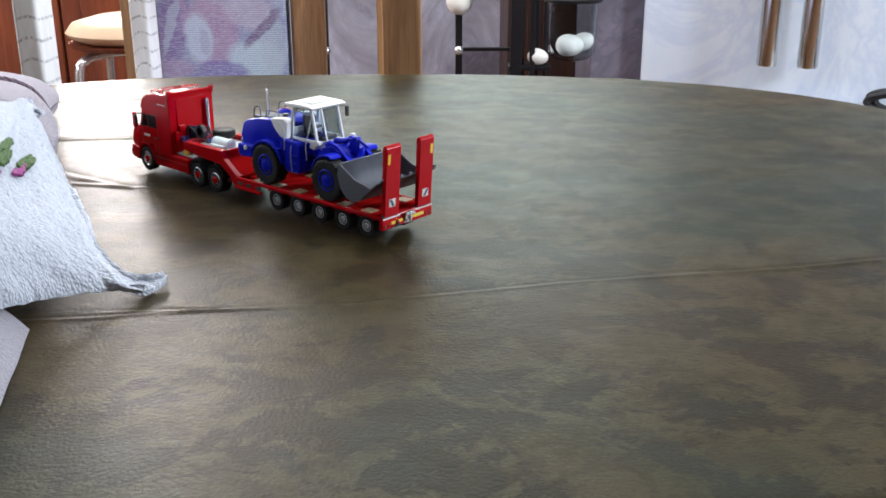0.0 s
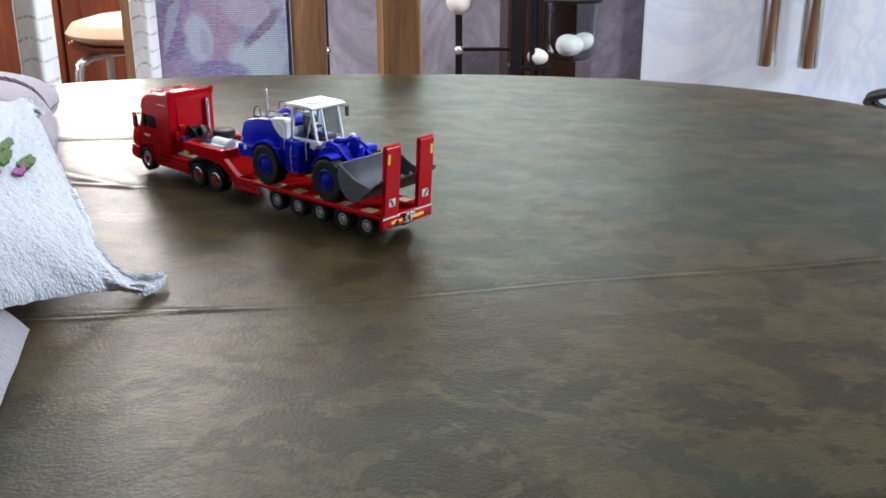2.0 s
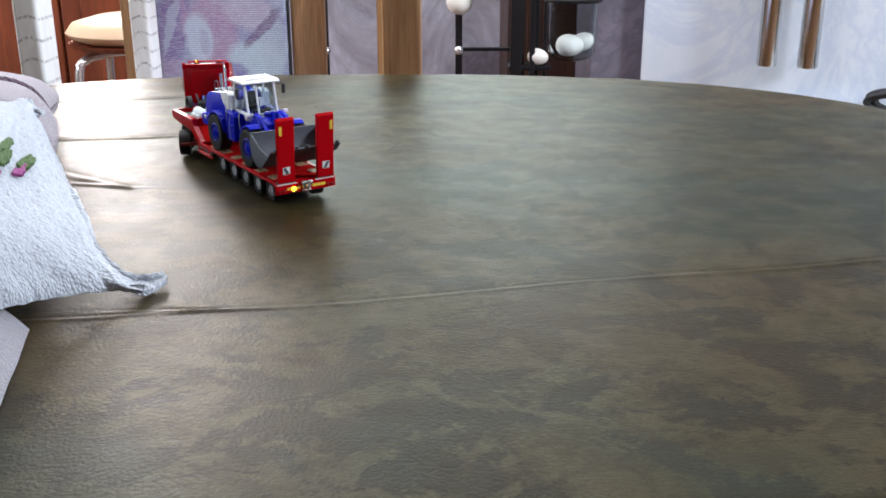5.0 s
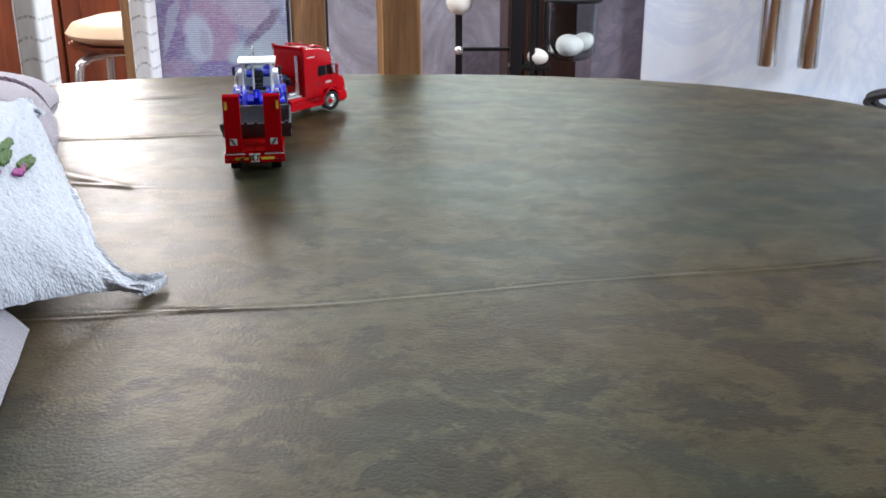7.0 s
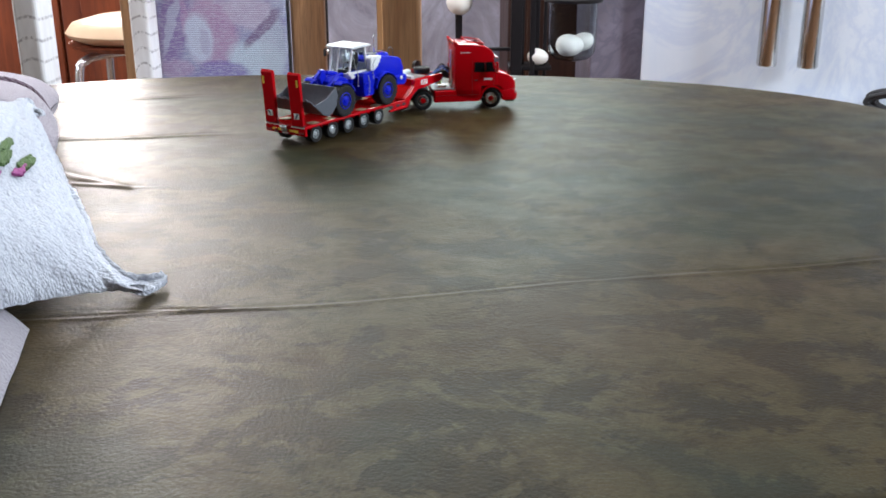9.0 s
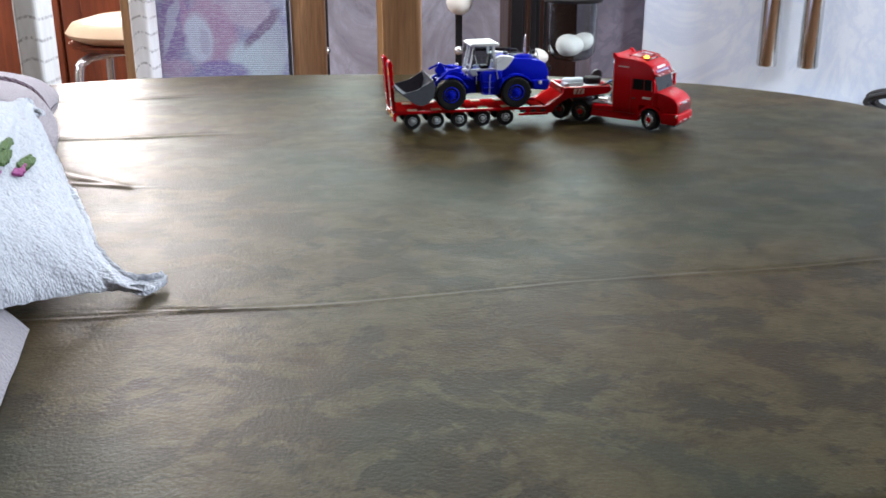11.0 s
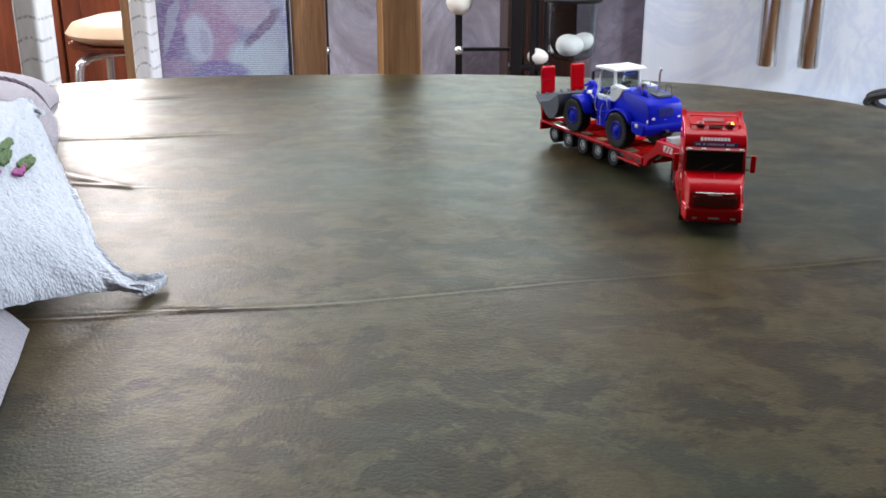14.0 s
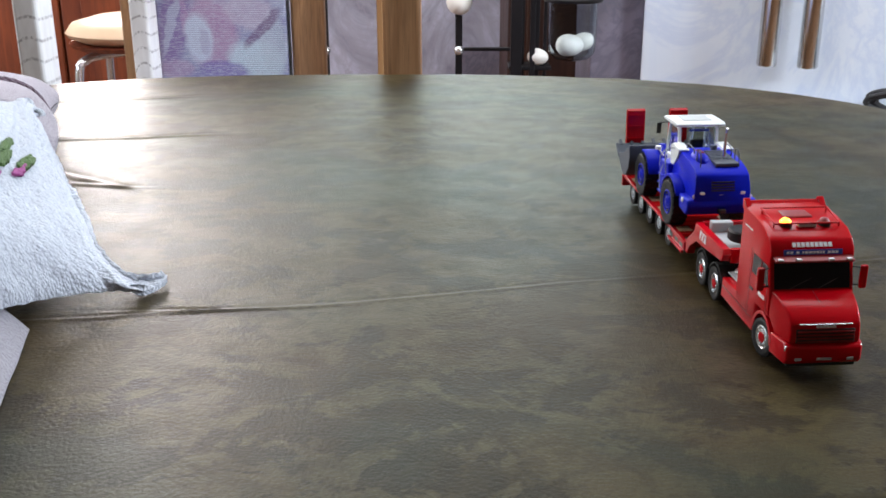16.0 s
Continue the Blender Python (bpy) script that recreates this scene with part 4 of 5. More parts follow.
        # loading ramp, nearly upright
        r0 = prism([(-1.10, 1.02), (-1.30, 3.62), (-1.20, 3.74), (-1.08, 3.66), (-0.94, 1.02)], *sorted((s * 0.52, s * 1.27)), 0.02)
        ra = vpart("ramp", r0, RED, ob, "red upright loading ramp")
        vpart("ramp_reflector", prism([(-1.262, 3.02), (-1.297, 3.40), (-1.285, 3.40), (-1.250, 3.02)], *sorted((s * 1.08, s * 1.20))), YELLOW, ra, "yellow reflector")
        wp = vpart("ramp_plate", prism([(-1.140, 1.38), (-1.162, 1.68), (-1.150, 1.68), (-1.128, 1.38)], *sorted((s * 0.74, s * 1.06))), BARS, ra, "white plate with a dark slanting stripe")
        a, b = (0.78, 0.90) if s > 0 else (-0.90, -0.78)
        bm = prism([(-1.150, 1.40), (-1.172, 1.66), (-1.160, 1.66), (-1.138, 1.40)], a, b)
        for v in bm.verts:
            v.co.y += s * 0.16 * (v.co.z - 1.40) / 0.26 - s * 0.0
        vpart("stripe", bm, GREY, wp)
        for z in (1.5, 2.0, 2.5, 3.0, 3.45):
            x = -0.94 - (z - 1.02) * 0.052
            vpart("ramp_tread", block(x - 0.02, x + 0.05, *sorted((s * 0.56, s * 1.23)), z, z + 0.05), RED, ra)
        vpart("ramp_hinge", rod((-1.0, s * 0.50, 1.02), (-1.0, s * 1.30, 1.02), 0.07, 10), BLACK, ob)
    wi = vpart("winch", merged(block(-1.16, -1.05, -0.20, 0.20, 0.66, 0.98, 0.04), rod((-1.14, -0.24, 0.90), (-1.14, 0.24, 0.90), 0.09, 12), rod((-1.2, 0, 0.62), (-1.2, 0, 0.98), 0.06, 10)), CHROME, ob, "silver winch on the rear beam")
    vpart("plate", block(-1.075, -1.06, -0.2, 0.2, 0.55, 0.62), BARS, ob)
    ind = vpart("indicator", block(-0.08, 0.08, -0.16, 0.16, -0.13, -0.10), BLACK, ob, "amber indicator lamp", False, (-1.06, 0.58, 0.70))
    d = vpart("lamp_half", half_ball(0.10, 1), AMBER, ind, "glowing amber half of the lamp", True)
    vpart("shade_half", half_ball(0.098, -1), DARKRED, d, "dark red half of the lamp", True)
    for i in range(5):
        for s in (-1, 1):
            wheels.append(wheel(ob, i * 1.29, s * 0.93, 0.45, 0.44, 0.46, ALLOY, LIGHTGREY, 0.50, 22, 8, "silver grey trailer wheel", 0.22, 0.34))
    return ob, wheels, d


# ----- the blue wheel loader; its origin lies on the deck between its axles, its bucket points to -x -----
def loader():
    ob = thing("toy_wheel_loader", "blue model wheel loader with white cab on the trailer", "toy loader")
    F, R, RW = -1.80, 1.80, 0.82
    for x in (F, R):
        for s in (-1, 1):
            wheel(ob, x, s * 1.06, RW, RW, 0.60, BLUE, BLUE, 0.52, 22, 8, "blue wheel with a deep-lugged tyre", 0.16, 0.34)
        vpart("axle", rod((x, -0.95, RW), (x, 0.95, RW), 0.17, 12), BLACK, ob)
    # rear frame, hood and counterweight
    vpart("rear_frame", prism([(0.35, 0.62), (0.30, 1.55), (1.0, 1.72), (3.3, 1.72), (3.55, 1.35), (3.5, 0.95), (2.75, 0.80), (2.5, 0.62)], -0.55, 0.55, 0.04), BLUE, ob)
    hood = [(0.92, 1.60), (0.92, 2.52), (1.30, 2.64), (2.60, 2.54), (3.28, 2.40), (3.54, 2.24), (3.68, 1.75), (3.66, 1.10), (3.30, 0.92), (2.80, 0.98), (2.62, 1.50)]
    bm = prism(hood, -0.98, 0.98, 0.0)
    for v in bm.verts:
        if v.co.z > 2.0:
            v.co.y *= 0.94
    vpart("hood", soft_edges(bm, 0.06, 2), BLUE, ob, "blue engine hood", True)
    grid = merged(*[block(1.75 + 0.16 * k, 1.84 + 0.16 * k, -0.12, 0.62, 2.585 - 0.012 * k, 2.645 - 0.012 * k) for k in range(9)])
    vpart("hood_grid", merged(grid, block(1.68, 3.22, -0.16, 0.66, 2.44, 2.56, 0.02)), GREY, ob, "grey air grid on the hood")
    vpart("air_intake", ball((2.35, -0.46, 2.50), 0.3, 1.9, 0.9, 0.95), BLUE, ob, "rounded blue intake cover", True)
    vpart("intake_flash", merged(*[block(2.1 + 0.13 * k, 2.17 + 0.13 * k, -0.55, -0.36, 2.755, 2.785) for k in range(4)]), DARKRED, ob)
    vpart("counterweight", prism([(2.75, 0.92), (2.70, 1.42), (3.66, 1.42), (3.72, 1.20), (3.55, 0.86)], -1.20, 1.20, 0.07), BLUE, ob)
    for s in (-1, 1):
        arc = [(R + 1.04 * math.cos(radians(a)), RW + 1.0 * math.sin(radians(a))) for a in range(28, 171, 13)]
        arc2 = [(R + 0.94 * math.cos(radians(a)), RW + 0.90 * math.sin(radians(a))) for a in range(170, 27, -13)]
        vpart("rear_fender", prism(arc + arc2, *sorted((s * 0.70, s * 1.30)), 0.02), BLUE, ob, "", True)
        arc = [(F + 0.98 * math.cos(radians(a)), RW + 0.98 * math.sin(radians(a))) for a in range(15, 111, 12)]
        arc2 = [(F + 0.90 * math.cos(radians(a)), RW + 0.90 * math.sin(radians(a))) for a in range(110, 14, -12)]
        vpart("front_fender", prism(arc + arc2, *sorted((s * 0.74, s * 1.28)), 0.02), BLUE, ob, "", True)
        vpart("rear_lamp", turned([(0.10, 0), (0.10, 0.03), (0.05, 0.05)], 12, "Z"), BARS, ob, "round white lamp", True, (3.60, s * 0.92, 1.52)).rotation_euler = (0, radians(90), 0)
        vpart("side_lamp", turned([(0.10, 0), (0.10, 0.03), (0.05, 0.05)], 12, "Z"), BARS, ob, "", True, (3.15, s * 1.20, 1.30)).rotation_euler = (radians(-90 * s), 0, 0)
        vpart("side_tank", prism([(-0.02, 0.70), (-0.10, 1.80), (0.05, 1.95), (0.98, 2.0), (1.06, 1.5), (0.90, 0.95), (0.80, 0.70)], *sorted((s * 0.55, s * 1.12)), 0.05), BLUE, ob)
        for z in (0.74, 1.06, 1.38):
            vpart("step", block(0.02, 0.55, *sorted((s * 1.10, s * 1.19)), z, z + 0.05, 0.01), BLUE, ob)
        vpart("handrail", pipe([(0.80, s * 1.12, 1.55), (0.72, s * 1.16, 2.3), (1.1, s * 1.05, 2.6), (1.25, s * 0.9, 2.55)], 0.022, 6), LIGHTGREY, ob, "thin grey handrail", True)
        vpart("roof_rail", pipe([(1.6, s * 0.66, 2.55), (1.62, s * 0.66, 2.86), (2.3, s * 0.66, 2.84), (2.32, s * 0.66, 2.52)], 0.022, 6), GREY, ob, "", True)
        vpart("rear_guard", pipe([(2.7, s * 0.66, 2.48), (2.74, s * 0.66, 2.92), (3.06, s * 0.66, 2.88), (3.16, s * 0.66, 2.38)], 0.022, 6), GREY, ob, "", True)
        vpart("side_panel", prism([(0.78, 1.92), (0.72, 2.64), (0.98, 2.76), (1.72, 2.68), (1.52, 2.32), (1.16, 2.0)], *sorted((s * 0.60, s * 0.99)), 0.035), WHITE, ob, "white panel behind the cab")
        vpart("mirror", merged(rod((-0.40, s * 0.72, 3.2), (-0.52, s * 1.10, 3.15), 0.02, 6), block(-0.58, -0.50, *sorted((s * 1.02, s * 1.18)), 2.75, 3.15, 0.02)), BLACK, ob, "black mirror")
        vpart("work_lamp", merged(rod((-0.95, s * 0.70, 1.75), (-1.0, s * 0.92, 2.05), 0.025, 6), block(-1.12, -0.96, *sorted((s * 0.82, s * 1.02)), 2.0, 2.14, 0.02)), BARS, ob, "white work lamp")
    vpart("exhaust", merged(rod((2.65, 0.30, 2.45), (2.65, 0.30, 3.50), 0.055, 10), rod((2.65, 0.30, 3.47), (2.74, 0.30, 3.66), 0.045, 10)), CHROME, ob, "chrome exhaust", True)
    vpart("air_filter", rod((1.55, 0.30, 2.55), (1.55, 0.30, 2.78), 0.12, 12), GREY, ob, "", True)
    # cab
    base = vpart("cab_base", prism([(-0.50, 1.76), (-0.66, 1.97), (0.82, 1.97), (0.62, 1.78), (0.1, 1.66)], -0.64, 0.64, 0.04), BLUE, ob, "blue lower cab")
    vpart("front_panel", prism([(-0.48, 1.66), (-0.74, 1.99), (-0.30, 1.99), (-0.20, 1.72)], -0.69, 0.69, 0.03), WHITE, ob, "white panel under the front window")
    front = [(-0.70, 1.95), (-0.42, 3.28)]
    rear = [(0.80, 1.95), (0.62, 3.28)]
    def post(name, p, q, y, w, t=0.07):
        return vpart(name, prism([(p[0] - w, p[1]), (q[0] - w, q[1]), (q[0] + w, q[1]), (p[0] + w, p[1])], y - t, y + t, 0.02), WHITE, ob, "white cab pillar")
    for s in (-1, 1):
        post("cab_pillar", *front, s * 0.68, 0.05, 0.05)
        post("cab_pillar", *rear, s * 0.68, 0.07, 0.05)
        vpart("side_pane", prism([(-0.62, 2.0), (-0.37, 3.24), (0.56, 3.24), (0.72, 2.0)], *sorted((s * 0.665, s * 0.68))), PANE, ob, "clear side window").visible_shadow = False
        vpart("door_sill", block(-0.66, 0.78, *sorted((s * 0.66, s * 0.755)), 1.94, 2.06, 0.02), WHITE, ob)
    post("cab_pillar", (-0.70, 1.95), (-0.42, 3.28), 0.18, 0.03, 0.045)
    vpart("front_pane", prism([(-0.685, 2.0), (-0.435, 3.24), (-0.42, 3.24), (-0.67, 2.0)], -0.63, 0.63), PANE, ob, "clear front window").visible_shadow = False
    vpart("rear_pane", prism([(0.79, 2.35), (0.655, 3.22), (0.64, 3.22), (0.775, 2.35)], -0.63, 0.63), PANE, ob, "clear rear window").visible_shadow = False
    vpart("rear_wall", prism([(0.84, 1.95), (0.77, 2.40), (0.70, 2.40), (0.74, 1.95)], -0.66, 0.66, 0.01), WHITE, ob)
    roof = prism([(-0.66, 3.29), (-0.70, 3.35), (-0.52, 3.42), (0.74, 3.44), (0.92, 3.38), (0.90, 3.29)], -0.90, 0.90, 0.03)
    vpart("cab_roof", roof, WHITE, ob, "white cab roof", True)
    vpart("roof_panel", block(-0.30, 0.52, -0.52, 0.52, 3.435, 3.455, 0.01), LIGHTGREY, ob)
    vpart("roof_sign", block(0.72, 0.76, -0.36, 0.36, 3.10, 3.18), SIGNBLUE, ob)
    se = vpart("seat", merged(block(0.05, 0.50, -0.26, 0.26, 1.98, 2.16, 0.05), prism([(0.42, 2.10), (0.55, 2.78), (0.66, 2.76), (0.55, 2.10)], -0.25, 0.25, 0.04)), BLACK, ob, "black driver's seat")
    vpart("steering_wheel", merged(rod((-0.45, 0, 1.95), (-0.28, 0, 2.42), 0.04, 8), turned([(0.17, 2.42), (0.19, 2.44), (0.17, 2.46), (0.15, 2.44)], 16, "Z")), BLACK, ob)
    vpart("dashboard", block(-0.66, -0.42, -0.4, 0.4, 1.95, 2.18, 0.04), BLACK, ob)
    vpart("cab_mount", block(-0.45, 0.95, -0.60, 0.60, 1.40, 1.76, 0.04), BLUE, ob)
    # hood details: side vents, seams, rear grille, lamps
    for s in (-1, 1):
        vpart("hood_seam", prism([(2.62, 1.66), (2.62, 2.48), (2.645, 2.48), (2.645, 1.66)], *sorted((s * 0.80, s * 0.845))), BLACK, ob)
        vpart("tail_lamp", block(3.58, 3.70, *sorted((s * 0.62, s * 0.78)), 1.60, 1.70, 0.02), BARS, ob, "white tail lamp")
        vpart("grab_rail", pipe([(-0.35, s * 0.98, 1.30), (-0.38, s * 1.02, 1.9), (-0.30, s * 0.80, 2.3), (-0.42, s * 0.72, 2.9)], 0.02, 6), LIGHTGREY, ob, "", True)
        vpart("ladder_rail", pipe([(0.32, s * 1.18, 0.75), (0.34, s * 1.20, 1.5), (0.42, s * 1.0, 2.05)], 0.02, 6), LIGHTGREY, ob, "", True)
        vpart("fender_edge", block(0.95, 1.10, *sorted((s * 1.02, s * 1.30)), 1.45, 1.60, 0.03), BLUE, ob)
    vpart("rear_grille", merged(*[block(3.45, 3.695 - 0.022 * k, -0.40, 0.40, 1.72 + 0.09 * k, 1.77 + 0.09 * k) for k in range(4)]), BLACK, ob, "black rear grille")
    vpart("emblem", block(3.655, 3.675, -0.10, 0.06, 1.58, 1.66), BARS, ob)
    vpart("tow_hook", block(3.60, 3.85, -0.12, 0.12, 0.98, 1.10, 0.02), BLACK, ob)
    # front frame, lift arms, bucket
    vpart("front_frame", prism([(-0.25, 0.70), (-0.30, 1.40), (-1.05, 1.72), (-1.75, 1.95), (-2.15, 1.78), (-2.25, 1.0), (-1.8, 0.65)], -0.48, 0.48, 0.05), BLUE, ob)
    vpart("pivot", rod((-0.02, 0, 0.65), (-0.02, 0, 1.45), 0.26, 14), BLACK, ob, "", True)
    vpart("front_deck", prism([(-0.75, 1.52), (-0.85, 1.80), (-1.55, 2.02), (-2.0, 1.80), (-1.7, 1.55)], -0.72, 0.72, 0.05), BLUE, ob)
    for s in (-1, 1):
        vpart("lift_arm", prism([(-1.05, 1.95), (-1.25, 2.16), (-1.75, 2.05), (-2.45, 1.52), (-2.78, 1.02), (-2.76, 0.74), (-2.50, 0.80), (-2.22, 1.28), (-1.6, 1.72)], *sorted((s * 0.50, s * 0.68)), 0.03), BLUE, ob, "blue lift arm")
        vpart("lift_ram", merged(rod((-0.95, s * 0.42, 1.05), (-1.75, s * 0.42, 1.35), 0.10, 12), rod((-1.75, s * 0.42, 1.35), (-2.35, s * 0.50, 1.45), 0.055, 10)), CHROME, ob, "", True)
        print_bars(ob, "print", 1, s * 0.69, 1.62, 0.10, -2.0, -1.6, BARS, "y", 0, 4)
    vpart("tilt_link", prism([(-1.80, 1.85), (-2.05, 2.32), (-2.25, 2.36), (-2.45, 1.95), (-2.25, 1.55)], -0.14, 0.14, 0.03), BLUE, ob)
    vpart("tilt_ram", merged(rod((-1.0, 0, 2.0), (-1.75, 0, 2.15), 0.12, 12), rod((-1.75, 0, 2.15), (-2.15, 0, 2.25), 0.06, 10), rod((-2.30, 0, 2.25), (-2.78, 0, 2.02), 0.06, 8)), BLUE, ob, "", True)
    outer = [(-2.80, 1.716), (-2.69, 1.272), (-2.82, 0.769), (-3.14, 0.436), (-3.50, 0.34), (-3.85, 0.458), (-4.70, 1.169)]
    inner = [(-4.66, 1.213), (-3.86, 0.532), (-3.52, 0.414), (-3.20, 0.503), (-2.92, 0.799), (-2.79, 1.272), (-2.88, 1.716)]
    bk = vpart("bucket", prism(outer + inner, -1.55, 1.55, 0.0), GREY, ob, "dark grey loading bucket", True)
    for s in (-1, 1):
        vpart("bucket_side", prism([(-2.82, 1.702), (-2.70, 1.272), (-2.83, 0.769), (-3.15, 0.444), (-3.50, 0.347), (-3.85, 0.473), (-4.45, 0.976), (-4.40, 1.05), (-3.60, 1.235)], *sorted((s * 1.50, s * 1.57)), 0.01), GREY, bk)
    vpart("cutting_edge", prism([(-4.36, 0.873), (-4.86, 1.287), (-4.82, 1.324), (-4.32, 0.932)], -1.60, 1.60), GREY, bk)
    for k in range(7):
        vpart("bucket_tooth", prism([(-4.78, 1.23), (-5.0, 1.42), (-4.97, 1.46), (-4.74, 1.30)], -1.45 + 0.46 * k, -1.33 + 0.46 * k), GREY, bk)
    return ob


TRACTOR, TRACTOR_WHEELS = tractor()
TRAILER, TRAILER_WHEELS, INDICATOR = trailer()
LOADER = loader()

# ---------- chairs, stool and ornaments behind the table ----------


def box_part(name, parent, mat, x0, x1, y0, y1, z0, z1, r=0.006, label=""):
    return part(name, block(x0, x1, y0, y1, z0, z1, r, 3), mat, parent, label)


def chair(at, mat, label, fabric, wide=0.34, post=0.058, deep=0.035):
    """A high-backed dining chair; its back stands at y = 0 and its seat reaches towards -y."""
    ob = thing("dining_chair", label, "chair", "chairs round the table", "", at)
    h = wide / 2
    for s in (-1, 1):
        a, b = sorted((s * h, s * (h + post)))
        bm = block(a, b, -0.015, deep - 0.015, 0, 1.06, 0.006, 3)
        part("back_post", bm, mat, ob)
        box_part("leg", ob, mat, *sorted((s * (h - 0.01), s * (h + 0.04))), -0.42, -0.37, 0, 0.42)
        box_part("side_rail", ob, mat, *sorted((s * (h + 0.005), s * (h + 0.03))), -0.37, -0.015, 0.36, 0.42)
    box_part("top_rail", ob, mat, -h, h, -0.012, 0.018, 0.97, 1.05)
    box_part("lower_rail", ob, mat, -h, h, -0.010, 0.016, 0.50, 0.55)
    box_part("front_rail", ob, mat, -h, h, -0.41, -0.38, 0.36, 0.42)
    box_part("seat", ob, TAPESTRY, -h + 0.01, h - 0.01, -0.43, -0.02, 0.42, 0.475, 0.018, "flowered fabric seat")
    if fabric:
        box_part("backrest", ob, TAPESTRY, -h + 0.004, h - 0.004, -0.022, 0.012, 0.555, 0.965, 0.008, "woven fabric back with faded flowers")
        for s in (-1, 1):
            part("piping", rod((s * (h - 0.003), -0.019, 0.556), (s * (h - 0.003), -0.019, 0.964), 0.003, 8), BLACK, ob, "dark piping")
    return ob


chair(pose(-0.430, 2.05, 0, 0, 0, 0), OAK, "oak dining chair with a flowered woven back", True, 0.266, 0.066)
# This chair's near-white wood stands in for oak in strong light.
chair(pose(-0.562, 1.70, 0, 0, 0, 88), SUNLIT_OAK, "oak dining chair turned sideways, coloured pale for the sunlight on it", False, 0.42, 0.058)
side_chair = chair(pose(-0.058, 1.77, 0, 0, 0, 93), OAK, "oak dining chair turned sideways at the table", False, 0.40, 0.045, 0.066)
# The post's lit side face is painted on as a paler oak strip.
for x in (-0.248, 0.2455):
    part("lit_edge_strip", block(x, x + 0.0025, 0.0425, 0.0505, 0.02, 1.05, 0.0008), LIT_OAK, side_chair, "paler strip painted for the lit side edge of the post")


def bar_stool():
    ob = thing("bar_stool", "chrome bar stool with a beige padded seat", "stool", "", "", pose(-0.765, 2.62, 0))
    part("seat", turned([(0.02, 0.625), (0.14, 0.628), (0.172, 0.642), (0.178, 0.652), (0.162, 0.673), (0.11, 0.687), (0.03, 0.691)], 36, "Z"), LEATHER, ob, "beige padded leather seat", True)
    part("seat_base", turned([(0.10, 0.612), (0.165, 0.616), (0.172, 0.626), (0.10, 0.628)], 36, "Z"), REDWOOD, ob, "red-brown wooden seat rim", True)
    for k in range(4):
        a = radians(45 + 90 * k)
        c, s = math.cos(a), math.sin(a)
        part("leg", pipe([(0.02 * c, 0.02 * s, 0.600), (0.10 * c, 0.10 * s, 0.600), (0.150 * c, 0.150 * s, 0.592), (0.172 * c, 0.172 * s, 0.56), (0.180 * c, 0.180 * s, 0.40), (0.20 * c, 0.20 * s, 0.0)], 0.011, 10), CHROME, ob, "", True)
    ring = [(0.186 * math.cos(a), 0.186 * math.sin(a), 0.25) for a in (2 * math.pi * k / 16 for k in range(17))]
    part("foot_ring", pipe(ring, 0.009, 8), CHROME, ob, "", True)
    return ob


bar_stool()


def iron_rack():
    ob = thing("iron_rack", "black wrought-iron rack with a pale ball finial", "rack")
    y = 2.40
    for x in (-0.272, 0.038):
        part("upright", block(x - 0.008, x + 0.008, y - 0.008, y + 0.008, 0.0, 0.716 if x > 0 else 1.15, 0.002), IRON, ob)
        part("joint", ball((x, y - 0.004, 0.632), 0.012), CHROME, ob, "bright joint", True)
    part("cross_bar", block(0.046, 0.160, y - 0.006, y + 0.006, 0.630, 0.638, 0.002), IRON, ob)
    part("side_bar", block(-0.290, -0.280, y - 0.006, y + 0.006, 0.620, 0.634, 0.002), IRON, ob)
    part("finial", ball((0.039, y, 0.742), 0.030), EGG, ob, "pale round finial", True)
    part("foot_bar", block(-0.264, 0.030, y - 0.006, y + 0.006, 0.08, 0.094, 0.002), IRON, ob)
    return ob


iron_rack()


def rod_stand():
    ob = thing("rod_stand", "tall black stand of slim iron rods", "stand")
    y = 2.32
    for x, w, dy in ((0.166, 0.013, 0.0), (0.180, 0.006, 0.03), (0.202, 0.006, 0.0), (0.216, 0.006, 0.05), (0.232, 0.004, 0.02)):
        part("rod", block(x - w, x + w, y + dy - 0.006, y + dy + 0.006, 0.014, 1.05, 0.002), IRON, ob)
    for z in (0.10, 0.598, 0.92):
        part("tie", block(0.150, 0.246, y - 0.004, y + 0.064, z, z + 0.010, 0.002), IRON, ob)
    part("foot", block(0.12, 0.27, y - 0.06, y + 0.12, 0.0, 0.014, 0.003), IRON, ob)
    part("arm", block(0.240, 0.30, y - 0.22, y + 0.06, 0.905, 0.917, 0.002), IRON, ob)
    return ob


rod_stand()


def lantern():
    ob = thing("glass_lantern", "hanging glass jar with white eggs under an iron ring", "lantern")
    c = (0.268, 2.14)
    def shift(bm):
        bmesh.ops.translate(bm, verts=bm.verts, vec=(c[0], c[1], 0))
        return bm
    part("jar", shift(turned([(0.050, 0.772), (0.050, 0.69), (0.048, 0.668), (0.036, 0.655), (0.012, 0.650), (0.012, 0.653), (0.034, 0.658), (0.045, 0.670), (0.047, 0.69), (0.047, 0.772)], 36, "Z")), PANE, ob, "clear glass jar", True).visible_shadow = False
    part("ring", shift(turned([(0.045, 0.771), (0.060, 0.771), (0.061, 0.777), (0.054, 0.785), (0.044, 0.781)], 36, "Z")), IRON, ob, "", True)
    for k in range(3):
        a = 2 * math.pi * k / 3
        part("hanger", rod((c[0] + 0.052 * math.cos(a), c[1] + 0.052 * math.sin(a), 0.775), (c[0], c[1], 0.906), 0.003, 6), IRON, ob)
    return ob


lantern()


